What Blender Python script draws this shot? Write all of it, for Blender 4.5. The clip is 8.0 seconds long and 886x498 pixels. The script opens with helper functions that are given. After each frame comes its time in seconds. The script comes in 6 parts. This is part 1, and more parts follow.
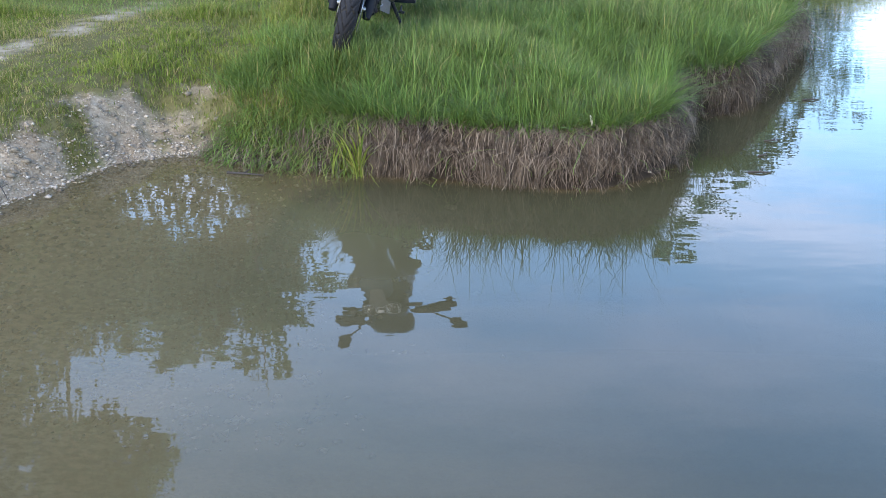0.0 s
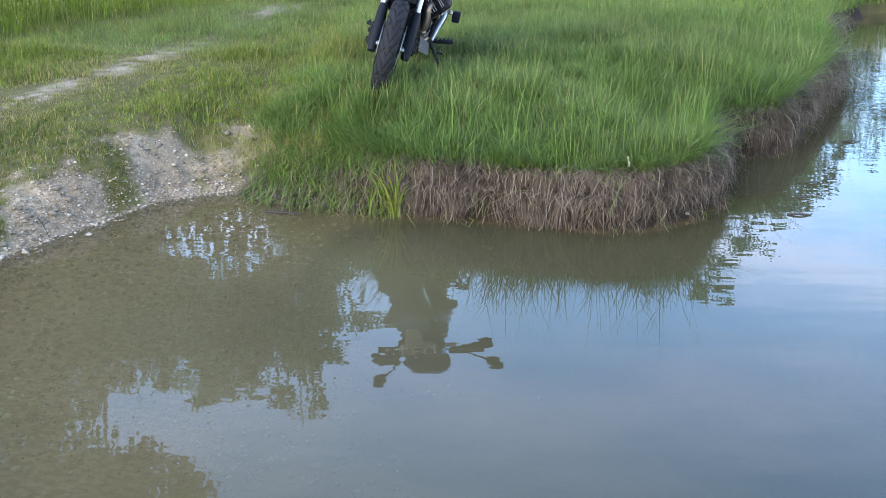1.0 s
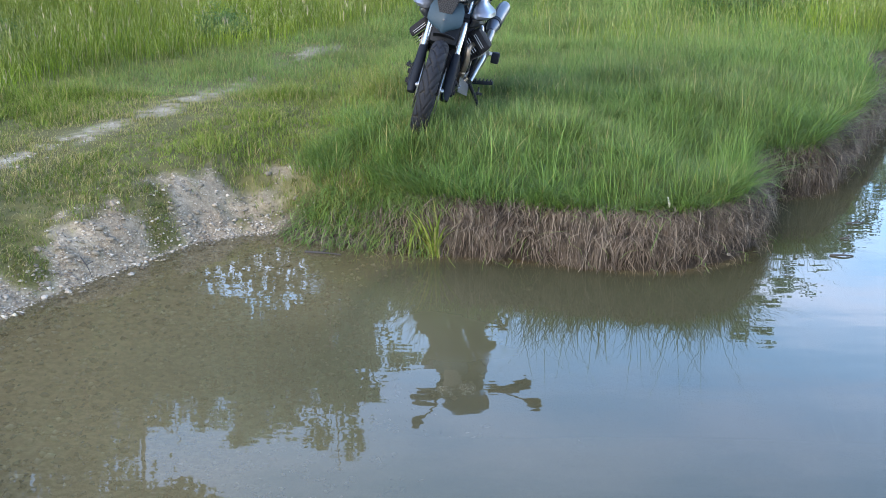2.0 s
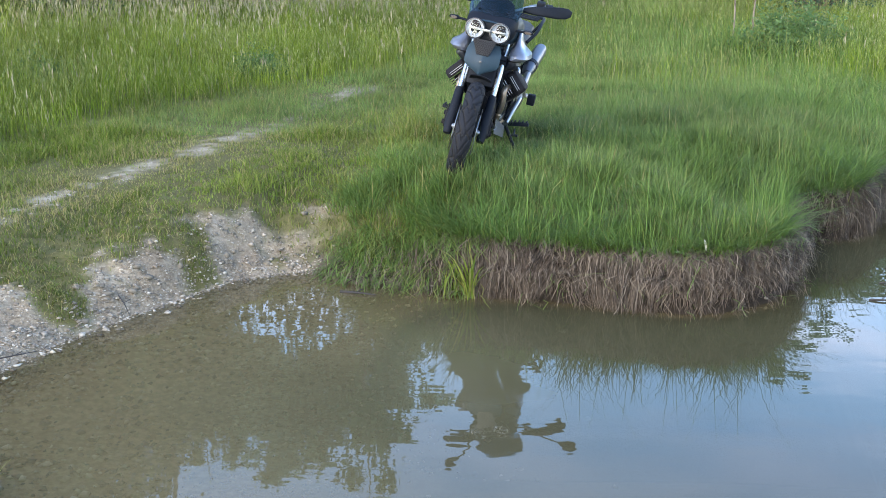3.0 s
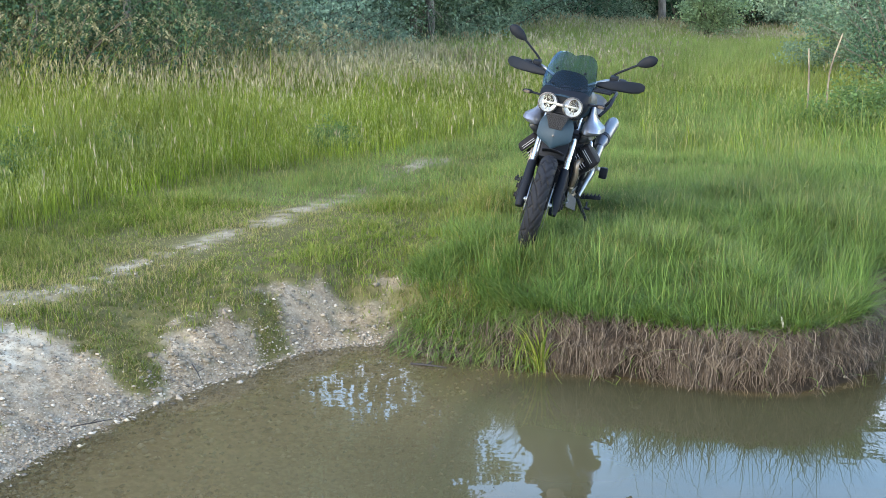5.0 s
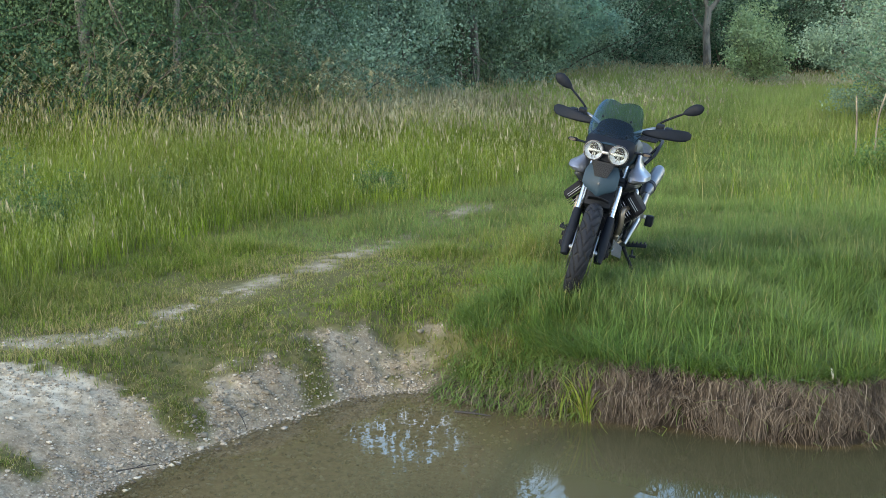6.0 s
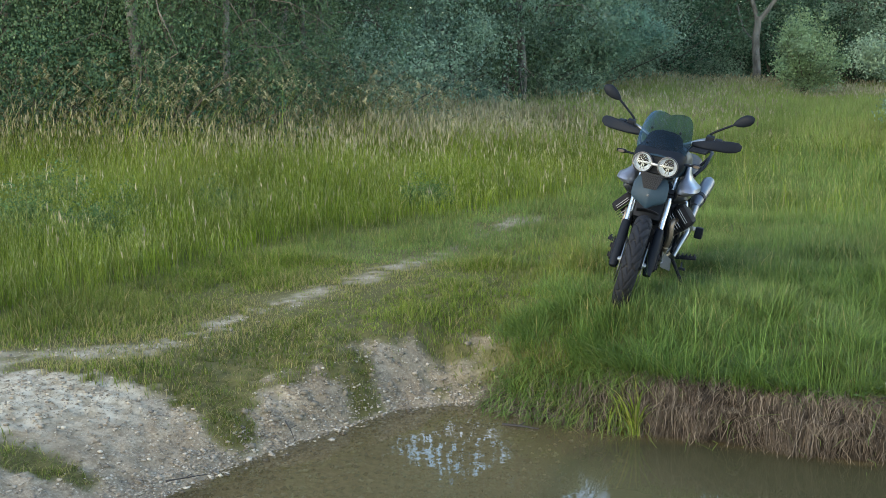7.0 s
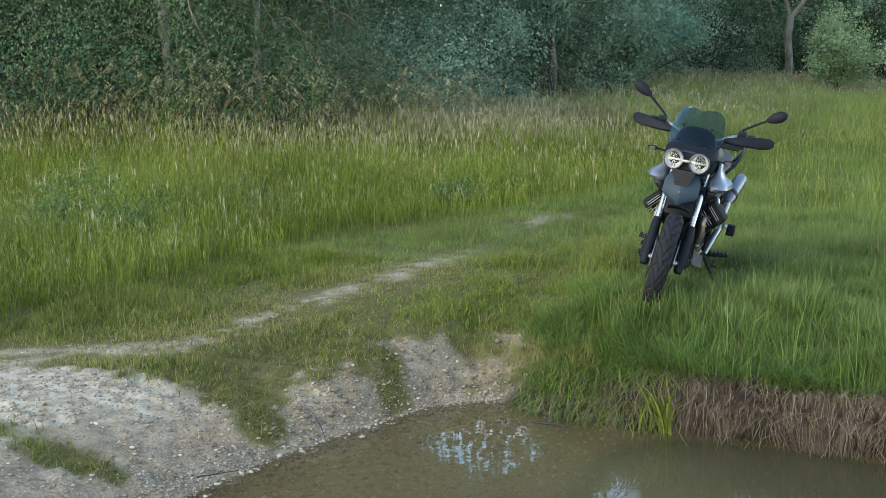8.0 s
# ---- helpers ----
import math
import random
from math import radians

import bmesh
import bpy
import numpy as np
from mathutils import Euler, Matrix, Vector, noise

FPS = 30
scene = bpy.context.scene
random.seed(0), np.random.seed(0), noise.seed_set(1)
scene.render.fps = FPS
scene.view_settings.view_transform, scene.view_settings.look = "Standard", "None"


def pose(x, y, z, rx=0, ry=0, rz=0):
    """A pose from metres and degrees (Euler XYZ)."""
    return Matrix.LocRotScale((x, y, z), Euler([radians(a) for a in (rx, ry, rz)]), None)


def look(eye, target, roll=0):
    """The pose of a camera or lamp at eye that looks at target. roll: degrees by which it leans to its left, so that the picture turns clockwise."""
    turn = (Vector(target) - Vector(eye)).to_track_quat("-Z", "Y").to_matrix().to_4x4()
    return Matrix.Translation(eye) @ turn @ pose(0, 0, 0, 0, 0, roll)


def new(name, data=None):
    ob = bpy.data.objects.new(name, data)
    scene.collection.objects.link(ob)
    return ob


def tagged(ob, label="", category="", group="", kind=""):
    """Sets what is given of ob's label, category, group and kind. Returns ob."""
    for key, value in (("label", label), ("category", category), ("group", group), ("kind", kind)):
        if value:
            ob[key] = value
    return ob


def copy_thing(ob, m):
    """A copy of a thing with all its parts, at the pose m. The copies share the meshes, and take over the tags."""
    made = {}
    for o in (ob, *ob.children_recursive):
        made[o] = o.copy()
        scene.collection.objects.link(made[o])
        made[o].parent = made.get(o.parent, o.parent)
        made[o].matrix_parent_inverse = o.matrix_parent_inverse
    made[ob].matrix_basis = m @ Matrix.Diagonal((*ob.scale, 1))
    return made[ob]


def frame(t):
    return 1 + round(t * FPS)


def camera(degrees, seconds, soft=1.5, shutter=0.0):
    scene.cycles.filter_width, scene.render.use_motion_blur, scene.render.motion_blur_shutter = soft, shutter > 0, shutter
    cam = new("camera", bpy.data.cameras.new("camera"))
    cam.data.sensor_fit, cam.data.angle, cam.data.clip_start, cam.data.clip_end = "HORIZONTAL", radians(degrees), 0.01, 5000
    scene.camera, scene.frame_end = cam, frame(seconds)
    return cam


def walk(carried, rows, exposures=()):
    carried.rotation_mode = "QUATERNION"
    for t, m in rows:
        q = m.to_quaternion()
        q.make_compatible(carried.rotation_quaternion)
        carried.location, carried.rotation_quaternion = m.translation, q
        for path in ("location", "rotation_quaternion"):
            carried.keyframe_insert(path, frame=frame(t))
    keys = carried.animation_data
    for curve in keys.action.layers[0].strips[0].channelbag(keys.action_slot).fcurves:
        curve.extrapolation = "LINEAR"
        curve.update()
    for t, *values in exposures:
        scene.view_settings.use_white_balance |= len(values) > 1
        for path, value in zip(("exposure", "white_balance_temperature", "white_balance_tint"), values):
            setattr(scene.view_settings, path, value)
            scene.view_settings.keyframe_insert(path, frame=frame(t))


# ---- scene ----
# ---- camera: seconds, place in metres, yaw, pitch and roll in degrees ----
cam = camera(41.73, 8.0, soft=0.65)
EXPOSURES = [(0.0, 2.92, 7800, 15), (0.5, 3.03, 7800, 15), (1.5, 3.02, 7850, 14), (3.0, 3.0, 7950, 13), (4.0, 3.02, 8200, 12), (5.0, 3.12, 8600, 11), (6.5, 2.56, 9050, 7), (8.0, 2.55, 9050, 7)]
ROWS = [
    (0.0, 0.033, -0.016, 2.071, 0.00, -21.58, -0.17),
    (0.5, 0.037, -0.015, 2.076, 0.71, -20.84, -0.34),
    (1.0, 0.035, -0.011, 2.083, 1.92, -19.71, -0.41),
    (1.5, 0.029, -0.004, 2.091, 2.93, -18.85, -0.72),
    (3.0, 0.011, -0.004, 2.105, 5.50, -15.85, -0.91),
    (3.5, 0.004, -0.005, 2.108, 6.29, -15.33, -0.94),
    (4.0, -0.004, -0.001, 2.114, 7.15, -14.71, -1.07),
    (4.5, -0.008, 0.004, 2.115, 7.99, -13.66, -1.22),
    (5.0, -0.011, 0.002, 2.126, 8.89, -12.39, -1.12),
    (6.5, -0.029, 0.004, 2.141, 12.15, -9.61, -1.27),
    (7.0, -0.032, 0.011, 2.139, 13.32, -9.50, -1.43),
    (7.5, -0.031, 0.019, 2.134, 14.44, -9.54, -1.60),
    (8.0, -0.034, 0.017, 2.136, 14.82, -9.58, -1.67),
]
walk(cam, [(t, pose(x, y, z, 90 + pitch, 0, yaw) @ pose(0, 0, 0, 0, 0, roll)) for t, x, y, z, yaw, pitch, roll in ROWS],
     exposures=EXPOSURES)

# ---- sky and sun: a bright evening sky with thin cloud, the sun low and veiled behind the camera ----
SUN_HEIGHT, SUN_TURN = 24.0, 215.0
world = bpy.data.worlds.new("evening_sky")
scene.world = world
world.use_nodes = True
wn, wl = world.node_tree.nodes, world.node_tree.links
wn.clear()
sky = wn.new("ShaderNodeTexSky")
sky.sky_type, sky.sun_disc = "NISHITA", False
sky.sun_elevation, sky.sun_rotation = radians(SUN_HEIGHT), radians(SUN_TURN)
sky.air_density, sky.dust_density, sky.ozone_density = 1.0, 0.2, 4.0
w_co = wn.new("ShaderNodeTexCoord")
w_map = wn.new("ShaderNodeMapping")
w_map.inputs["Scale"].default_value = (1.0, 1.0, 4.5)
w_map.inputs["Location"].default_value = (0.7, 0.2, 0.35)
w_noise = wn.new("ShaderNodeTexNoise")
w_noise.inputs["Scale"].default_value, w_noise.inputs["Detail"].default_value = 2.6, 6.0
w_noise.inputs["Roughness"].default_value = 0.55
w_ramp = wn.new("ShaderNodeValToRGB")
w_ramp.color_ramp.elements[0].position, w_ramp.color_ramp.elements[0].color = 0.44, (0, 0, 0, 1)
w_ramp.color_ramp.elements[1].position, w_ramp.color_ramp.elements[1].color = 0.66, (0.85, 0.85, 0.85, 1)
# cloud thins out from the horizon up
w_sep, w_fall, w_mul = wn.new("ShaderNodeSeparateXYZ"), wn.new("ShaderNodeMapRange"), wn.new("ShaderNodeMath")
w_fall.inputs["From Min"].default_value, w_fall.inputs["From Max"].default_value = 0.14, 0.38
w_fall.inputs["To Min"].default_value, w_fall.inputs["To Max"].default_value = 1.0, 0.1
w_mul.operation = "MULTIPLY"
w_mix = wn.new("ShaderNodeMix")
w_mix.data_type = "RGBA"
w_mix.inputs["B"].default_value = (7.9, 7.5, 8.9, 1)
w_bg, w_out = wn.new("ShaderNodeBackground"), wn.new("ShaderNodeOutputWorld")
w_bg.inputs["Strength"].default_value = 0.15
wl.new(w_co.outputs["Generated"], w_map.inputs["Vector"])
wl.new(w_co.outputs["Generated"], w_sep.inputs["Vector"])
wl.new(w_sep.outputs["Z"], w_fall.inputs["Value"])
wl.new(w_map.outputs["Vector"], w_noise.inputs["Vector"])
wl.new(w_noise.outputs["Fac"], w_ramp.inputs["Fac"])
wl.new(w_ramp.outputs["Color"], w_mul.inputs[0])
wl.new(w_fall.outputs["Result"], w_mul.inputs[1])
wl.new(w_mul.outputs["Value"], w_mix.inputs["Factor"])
w_hue = wn.new("ShaderNodeHueSaturation")
w_hue.inputs["Saturation"].default_value = 1.12
wl.new(sky.outputs["Color"], w_hue.inputs["Color"])
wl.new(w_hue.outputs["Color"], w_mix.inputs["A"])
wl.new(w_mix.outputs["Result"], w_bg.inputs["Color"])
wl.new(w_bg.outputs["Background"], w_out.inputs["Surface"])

sun = new("sun", bpy.data.lights.new("sun", "SUN"))
sun.data.energy, sun.data.angle, sun.data.color = 0.65, radians(50), (1.0, 0.94, 0.82)
# sky rotation turns clockwise from +y; the lamp shines from that same side
_a, _e = radians(SUN_TURN), radians(SUN_HEIGHT)
sun.matrix_world = look((30 * math.sin(_a) * math.cos(_e), 30 * math.cos(_a) * math.cos(_e), 30 * math.sin(_e)), (0, 0, 0))

# ---- materials ----
def material(name):
    m = bpy.data.materials.new(name)
    m.use_nodes = True
    n, l = m.node_tree.nodes, m.node_tree.links
    return m, n, l, n["Principled BSDF"]


def noise_node(n, l, scale, detail=4.0, rough=0.55, coords="Object", stretch=None):
    co = n.new("ShaderNodeTexCoord")
    t = n.new("ShaderNodeTexNoise")
    t.inputs["Scale"].default_value, t.inputs["Detail"].default_value, t.inputs["Roughness"].default_value = scale, detail, rough
    out = co.outputs[coords]
    if stretch:
        mp = n.new("ShaderNodeMapping")
        mp.inputs["Scale"].default_value = stretch
        l.new(out, mp.inputs["Vector"])
        out = mp.outputs["Vector"]
    l.new(out, t.inputs["Vector"])
    return t.outputs["Fac"]


def ramp(n, l, fac, stops):
    r = n.new("ShaderNodeValToRGB")
    e = r.color_ramp.elements
    while len(e) < len(stops):
        e.new(0.5)
    for el, (p, c) in zip(e, stops):
        el.position, el.color = p, (*c, 1)
    l.new(fac, r.inputs["Fac"])
    return r.outputs["Color"]


def mix(n, l, fac, a, b, how="MIX"):
    m = n.new("ShaderNodeMix")
    m.data_type, m.blend_type = "RGBA", how
    for key, v in (("Factor", fac), ("A", a), ("B", b)):
        if isinstance(v, (int, float)):
            m.inputs[key].default_value = v
        elif isinstance(v, tuple):
            m.inputs[key].default_value = (*v, 1)
        else:
            l.new(v, m.inputs[key])
    return m.outputs["Result"]


def bump(n, l, bsdf, height, strength, distance):
    b = n.new("ShaderNodeBump")
    b.inputs["Strength"].default_value, b.inputs["Distance"].default_value = strength, distance
    l.new(height, b.inputs["Height"])
    l.new(b.outputs["Normal"], bsdf.inputs["Normal"])


def attribute(n, name):
    a = n.new("ShaderNodeAttribute")
    a.attribute_name = name
    return a


def surface(name, color, rough=0.5, metal=0.0, grain=40.0, vary=0.25, relief=0.0, coat=0.0, wear=None):
    """A plain surface with two scales of variation in colour and gloss."""
    m, n, l, b = material(name)
    fine, broad = noise_node(n, l, grain), noise_node(n, l, grain / 9, 2.0)
    dark = tuple(c * (1 - vary) for c in color)
    light = tuple(min(1, c * (1 + vary * 0.6)) for c in color)
    col = ramp(n, l, fine, [(0.3, dark), (0.7, light)])
    col = mix(n, l, 0.35, col, ramp(n, l, broad, [(0.35, dark), (0.65, wear or light)]))
    l.new(col, b.inputs["Base Color"])
    rr = n.new("ShaderNodeMapRange")
    rr.inputs["To Min"].default_value, rr.inputs["To Max"].default_value = max(0.02, rough - 0.1), min(1, rough + 0.12)
    l.new(broad, rr.inputs["Value"])
    l.new(rr.outputs["Result"], b.inputs["Roughness"])
    b.inputs["Metallic"].default_value, b.inputs["Coat Weight"].default_value = metal, coat
    if relief:
        bump(n, l, b, fine, 0.5, relief)
    return m


def plant(name, low, high, dry, through_light=0.35, rough=0.55, tuft=9.0, swing=0.32):
    """Leaves and blades: "tint" holds chance (r), the way along the blade (g) and dryness (b); tuft by tuft the green is paler or deeper."""
    m, n, l, b = material(name)
    sep = n.new("ShaderNodeSeparateColor")
    l.new(attribute(n, "tint").outputs["Color"], sep.inputs["Color"])
    col = ramp(n, l, sep.outputs["Red"], [(0.0, low), (1.0, high)])
    patch = noise_node(n, l, 1.1, 3.0)
    col = mix(n, l, ramp(n, l, patch, [(0.4, (0, 0, 0)), (0.7, (0.5, 0.5, 0.5))]), col, tuple(0.5 * (h + d) for h, d in zip(high, dry)))
    shade = noise_node(n, l, 0.55, 4.0)
    col = mix(n, l, ramp(n, l, shade, [(0.42, (0, 0, 0)), (0.66, (0.75, 0.75, 0.75))]), col, tuple(0.75 * c for c in low))
    tone = n.new("ShaderNodeMapRange")
    tone.inputs["From Min"].default_value, tone.inputs["From Max"].default_value = 0.34, 0.66
    tone.inputs["To Min"].default_value, tone.inputs["To Max"].default_value = 1 - swing, 1 + swing
    l.new(noise_node(n, l, tuft, 3.0, 0.65), tone.inputs["Value"])
    col = mix(n, l, 1.0, col, tone.outputs["Result"], "MULTIPLY")
    col = mix(n, l, sep.outputs["Blue"], col, dry)
    l.new(col, b.inputs["Base Color"])
    b.inputs["Roughness"].default_value = rough
    b.inputs["Specular IOR Level"].default_value = 0.15
    tr, sh = n.new("ShaderNodeBsdfTranslucent"), n.new("ShaderNodeMixShader")
    l.new(col, tr.inputs["Color"])
    sh.inputs["Fac"].default_value = through_light
    l.new(b.outputs["BSDF"], sh.inputs[1])
    l.new(tr.outputs["BSDF"], sh.inputs[2])
    l.new(sh.outputs["Shader"], n["Material Output"].inputs["Surface"])
    return m


def ground_material():
    m, n, l, b = material("earth_and_gravel")
    bare = attribute(n, "bare").outputs["Fac"]
    grit = noise_node(n, l, 55, 6, 0.7)
    broad = noise_node(n, l, 4.5, 6, 0.65)
    gravel = mix(n, l, 0.5, ramp(n, l, grit, [(0.32, (0.07, 0.05, 0.031)), (0.5, (0.225, 0.174, 0.12)), (0.7, (0.46, 0.388, 0.282))]),
                 ramp(n, l, broad, [(0.36, (0.105, 0.075, 0.047)), (0.5, (0.215, 0.168, 0.115)), (0.64, (0.34, 0.282, 0.207))]))
    soil = ramp(n, l, mix(n, l, 0.5, grit, broad), [(0.3, (0.058, 0.05, 0.018)), (0.7, (0.12, 0.108, 0.04))])
    silt = mix(n, l, ramp(n, l, noise_node(n, l, 28, 4, 0.6), [(0.42, (0, 0, 0)), (0.6, (1, 1, 1))]), (0.205, 0.148, 0.086), (0.3, 0.226, 0.14))
    dust = mix(n, l, ramp(n, l, noise_node(n, l, 9, 5, 0.6), [(0.4, (0, 0, 0)), (0.6, (1, 1, 1))]), (0.25, 0.205, 0.142), (0.44, 0.385, 0.295))
    earth = ramp(n, l, noise_node(n, l, 1.9, 5, 0.65), [(0.52, (0, 0, 0)), (0.66, (0.55, 0.55, 0.55))])
    gravel = mix(n, l, earth, gravel, (0.165, 0.127, 0.087))
    gravel = mix(n, l, attribute(n, "dust").outputs["Fac"], gravel, dust)
    # near-black along the bank face and the bed at its foot
    land = mix(n, l, attribute(n, "dark_bank").outputs["Fac"], mix(n, l, bare, soil, gravel), (0.018, 0.0125, 0.008))
    l.new(mix(n, l, attribute(n, "silt").outputs["Fac"], land, silt), b.inputs["Base Color"])
    b.inputs["Roughness"].default_value, b.inputs["Specular IOR Level"].default_value = 0.95, 0.2
    bump(n, l, b, grit, 0.8, 0.012)
    return m


def stone_material():
    m, n, l, b = material("pebble")
    r = n.new("ShaderNodeNewGeometry").outputs["Random Per Island"]
    base = ramp(n, l, r, [(0.0, (0.06, 0.045, 0.032)), (0.35, (0.155, 0.118, 0.079)), (0.8, (0.3, 0.248, 0.182)), (1.0, (0.46, 0.41, 0.325))])
    l.new(mix(n, l, 0.3, base, ramp(n, l, noise_node(n, l, 60), [(0.3, (0.12, 0.092, 0.066)), (0.7, (0.33, 0.29, 0.23))])), b.inputs["Base Color"])
    b.inputs["Roughness"].default_value = 0.85
    return m


def water_material():
    """Clear over the shallows, turbid with depth, with small slow ripples."""
    m, n, l, b = material("pond_water")
    n.remove(b)
    depth = attribute(n, "depth").outputs["Fac"]
    rip1 = noise_node(n, l, 2.3, 3, 0.5, stretch=(0.7, 1.5, 1))
    rip2 = noise_node(n, l, 14.0, 2, 0.5, stretch=(0.6, 1.6, 1))
    calm = attribute(n, "breeze").outputs["Fac"]
    h = n.new("ShaderNodeMath")
    h.operation = "MULTIPLY_ADD"
    l.new(rip2, h.inputs[0]); l.new(calm, h.inputs[1]); l.new(rip1, h.inputs[2])
    bm = n.new("ShaderNodeBump")
    bm.inputs["Strength"].default_value, bm.inputs["Distance"].default_value = 1.0, 0.0014
    l.new(h.outputs["Value"], bm.inputs["Height"])
    murk, clear, gloss = n.new("ShaderNodeBsdfDiffuse"), n.new("ShaderNodeBsdfTransparent"), n.new("ShaderNodeBsdfGlossy")
    shallow = ramp(n, l, noise_node(n, l, 0.9, 4), [(0.35, (0.225, 0.162, 0.076)), (0.65, (0.27, 0.195, 0.092))])
    # paler mud towards the beach; the dark beside the bank paints in its shade
    deep = mix(n, l, attribute(n, "mud_and_bank_shade").outputs["Fac"], (0.047, 0.042, 0.0205), ramp(n, l, noise_node(n, l, 0.7, 4), [(0.35, (0.084, 0.07, 0.037)), (0.65, (0.109, 0.09, 0.048))]))
    far_down = n.new("ShaderNodeMapRange")
    far_down.inputs["From Min"].default_value, far_down.inputs["From Max"].default_value = 0.22, 0.8
    l.new(depth, far_down.inputs["Value"])
    col = mix(n, l, far_down.outputs["Result"], shallow, deep)
    l.new(col, murk.inputs["Color"])
    clear.inputs["Color"].default_value = (0.97, 0.92, 0.8, 1)
    gloss.inputs["Color"].default_value = (1, 1, 1, 1)
    gloss.inputs["Roughness"].default_value = 0.0
    l.new(bm.outputs["Normal"], gloss.inputs["Normal"])
    fr = n.new("ShaderNodeFresnel")
    fr.inputs["IOR"].default_value = 1.333
    l.new(bm.outputs["Normal"], fr.inputs["Normal"])
    under, top = n.new("ShaderNodeMixShader"), n.new("ShaderNodeMixShader")
    l.new(depth, under.inputs["Fac"])
    l.new(clear.outputs["BSDF"], under.inputs[1]); l.new(murk.outputs["BSDF"], under.inputs[2])
    l.new(fr.outputs["Fac"], top.inputs["Fac"])
    l.new(under.outputs["Shader"], top.inputs[1]); l.new(gloss.outputs["BSDF"], top.inputs[2])
    l.new(top.outputs["Shader"], n["Material Output"].inputs["Surface"])
    return m


def bark_material(name, pale, dark):
    m, n, l, b = material(name)
    l.new(ramp(n, l, noise_node(n, l, 6, 5, 0.6, stretch=(1, 1, 0.35)), [(0.42, dark), (0.56, pale)]), b.inputs["Base Color"])
    b.inputs["Roughness"].default_value = 0.9
    bump(n, l, b, noise_node(n, l, 30, 4), 0.6, 0.01)
    return m


def big_stone_material():
    m, n, l, b = material("limestone")
    r = n.new("ShaderNodeObjectInfo").outputs["Random"]
    base = ramp(n, l, r, [(0.0, (0.14, 0.115, 0.085)), (0.6, (0.25, 0.215, 0.165)), (1.0, (0.37, 0.33, 0.265))])
    l.new(mix(n, l, 0.45, base, ramp(n, l, noise_node(n, l, 70, 5), [(0.35, (0.11, 0.085, 0.06)), (0.65, (0.36, 0.32, 0.26))])), b.inputs["Base Color"])
    b.inputs["Roughness"].default_value = 0.9
    bump(n, l, b, noise_node(n, l, 90, 4), 0.6, 0.003)
    return m


def flake_material():
    m, n, l, b = material("sunken_leaf")
    r = n.new("ShaderNodeNewGeometry").outputs["Random Per Island"]
    base = ramp(n, l, r, [(0.0, (0.02, 0.015, 0.01)), (0.5, (0.07, 0.052, 0.03)), (0.6, (0.3, 0.24, 0.15)), (1.0, (0.6, 0.52, 0.38))])
    l.new(mix(n, l, 0.3, base, ramp(n, l, noise_node(n, l, 80), [(0.3, (0.04, 0.03, 0.02)), (0.7, (0.3, 0.24, 0.16))])), b.inputs["Base Color"])
    b.inputs["Roughness"].default_value = 0.9
    return m


BIG_STONE, FLAKE = big_stone_material(), flake_material()
GROUND, STONE, WATER = ground_material(), stone_material(), water_material()
LUSH = plant("lush_grass", (0.045, 0.097, 0.019), (0.145, 0.238, 0.056), (0.2, 0.22, 0.065), 0.45, swing=0.25)
LAWN = plant("short_grass", (0.054, 0.098, 0.011), (0.176, 0.235, 0.034), (0.33, 0.265, 0.12), 0.45)
TURF = plant("fresh_turf", (0.05, 0.106, 0.025), (0.152, 0.242, 0.07), (0.3, 0.265, 0.11), 0.45)
LANE = plant("lane_grass", (0.052, 0.12, 0.024), (0.165, 0.28, 0.07), (0.29, 0.26, 0.1), 0.45, tuft=6.0)
MEADOW = plant("tall_meadow_grass", (0.058, 0.106, 0.008), (0.21, 0.29, 0.028), (0.31, 0.28, 0.12), 0.42, tuft=5.0, swing=0.34)
FAR_FIELD = plant("distant_field_grass", (0.112, 0.19, 0.036), (0.27, 0.37, 0.09), (0.36, 0.32, 0.15), 0.5, tuft=1.6, swing=0.25)
SEED = plant("seed_heads", (0.24, 0.21, 0.115), (0.44, 0.385, 0.25), (0.46, 0.375, 0.27), 0.4, tuft=3.0)
PLUME = plant("grass_plumes", (0.16, 0.155, 0.078), (0.32, 0.29, 0.165), (0.36, 0.3, 0.2), 0.4, tuft=3.0)
PANICLE = plant("grass_flowers", (0.15, 0.2, 0.05), (0.29, 0.315, 0.11), (0.42, 0.37, 0.25), 0.4, tuft=4.0)
ROOTS = plant("dead_roots", (0.018, 0.013, 0.009), (0.108, 0.079, 0.057), (0.21, 0.165, 0.122), 0.1, 0.85, tuft=9.0, swing=0.5)
REED = plant("reed_leaves", (0.11, 0.175, 0.022), (0.23, 0.28, 0.05), (0.40, 0.33, 0.12), 0.45)
LEAF_DARK = plant("dark_leaves", (0.014, 0.046, 0.027), (0.078, 0.168, 0.095), (0.11, 0.165, 0.085), 0.32, tuft=1.7, swing=0.35)
# willow's own grey-green, lifted paler and bluer to carry the haze
LEAF_GREY_HAZED = plant("hazed_grey_willow_leaves", (0.12, 0.203, 0.138), (0.3, 0.425, 0.288), (0.22, 0.26, 0.18), 0.4, tuft=1.7, swing=0.35)
# distance haze is put into this leaf colour: paler and bluer
LEAF_HAZED = plant("hazed_distant_leaves", (0.11, 0.225, 0.165), (0.3, 0.47, 0.345), (0.22, 0.3, 0.21), 0.6, tuft=1.7, swing=0.35)
LEAF_BIRCH = plant("birch_leaves", (0.024, 0.058, 0.028), (0.125, 0.205, 0.1), (0.15, 0.2, 0.11), 0.4, tuft=1.7, swing=0.35)
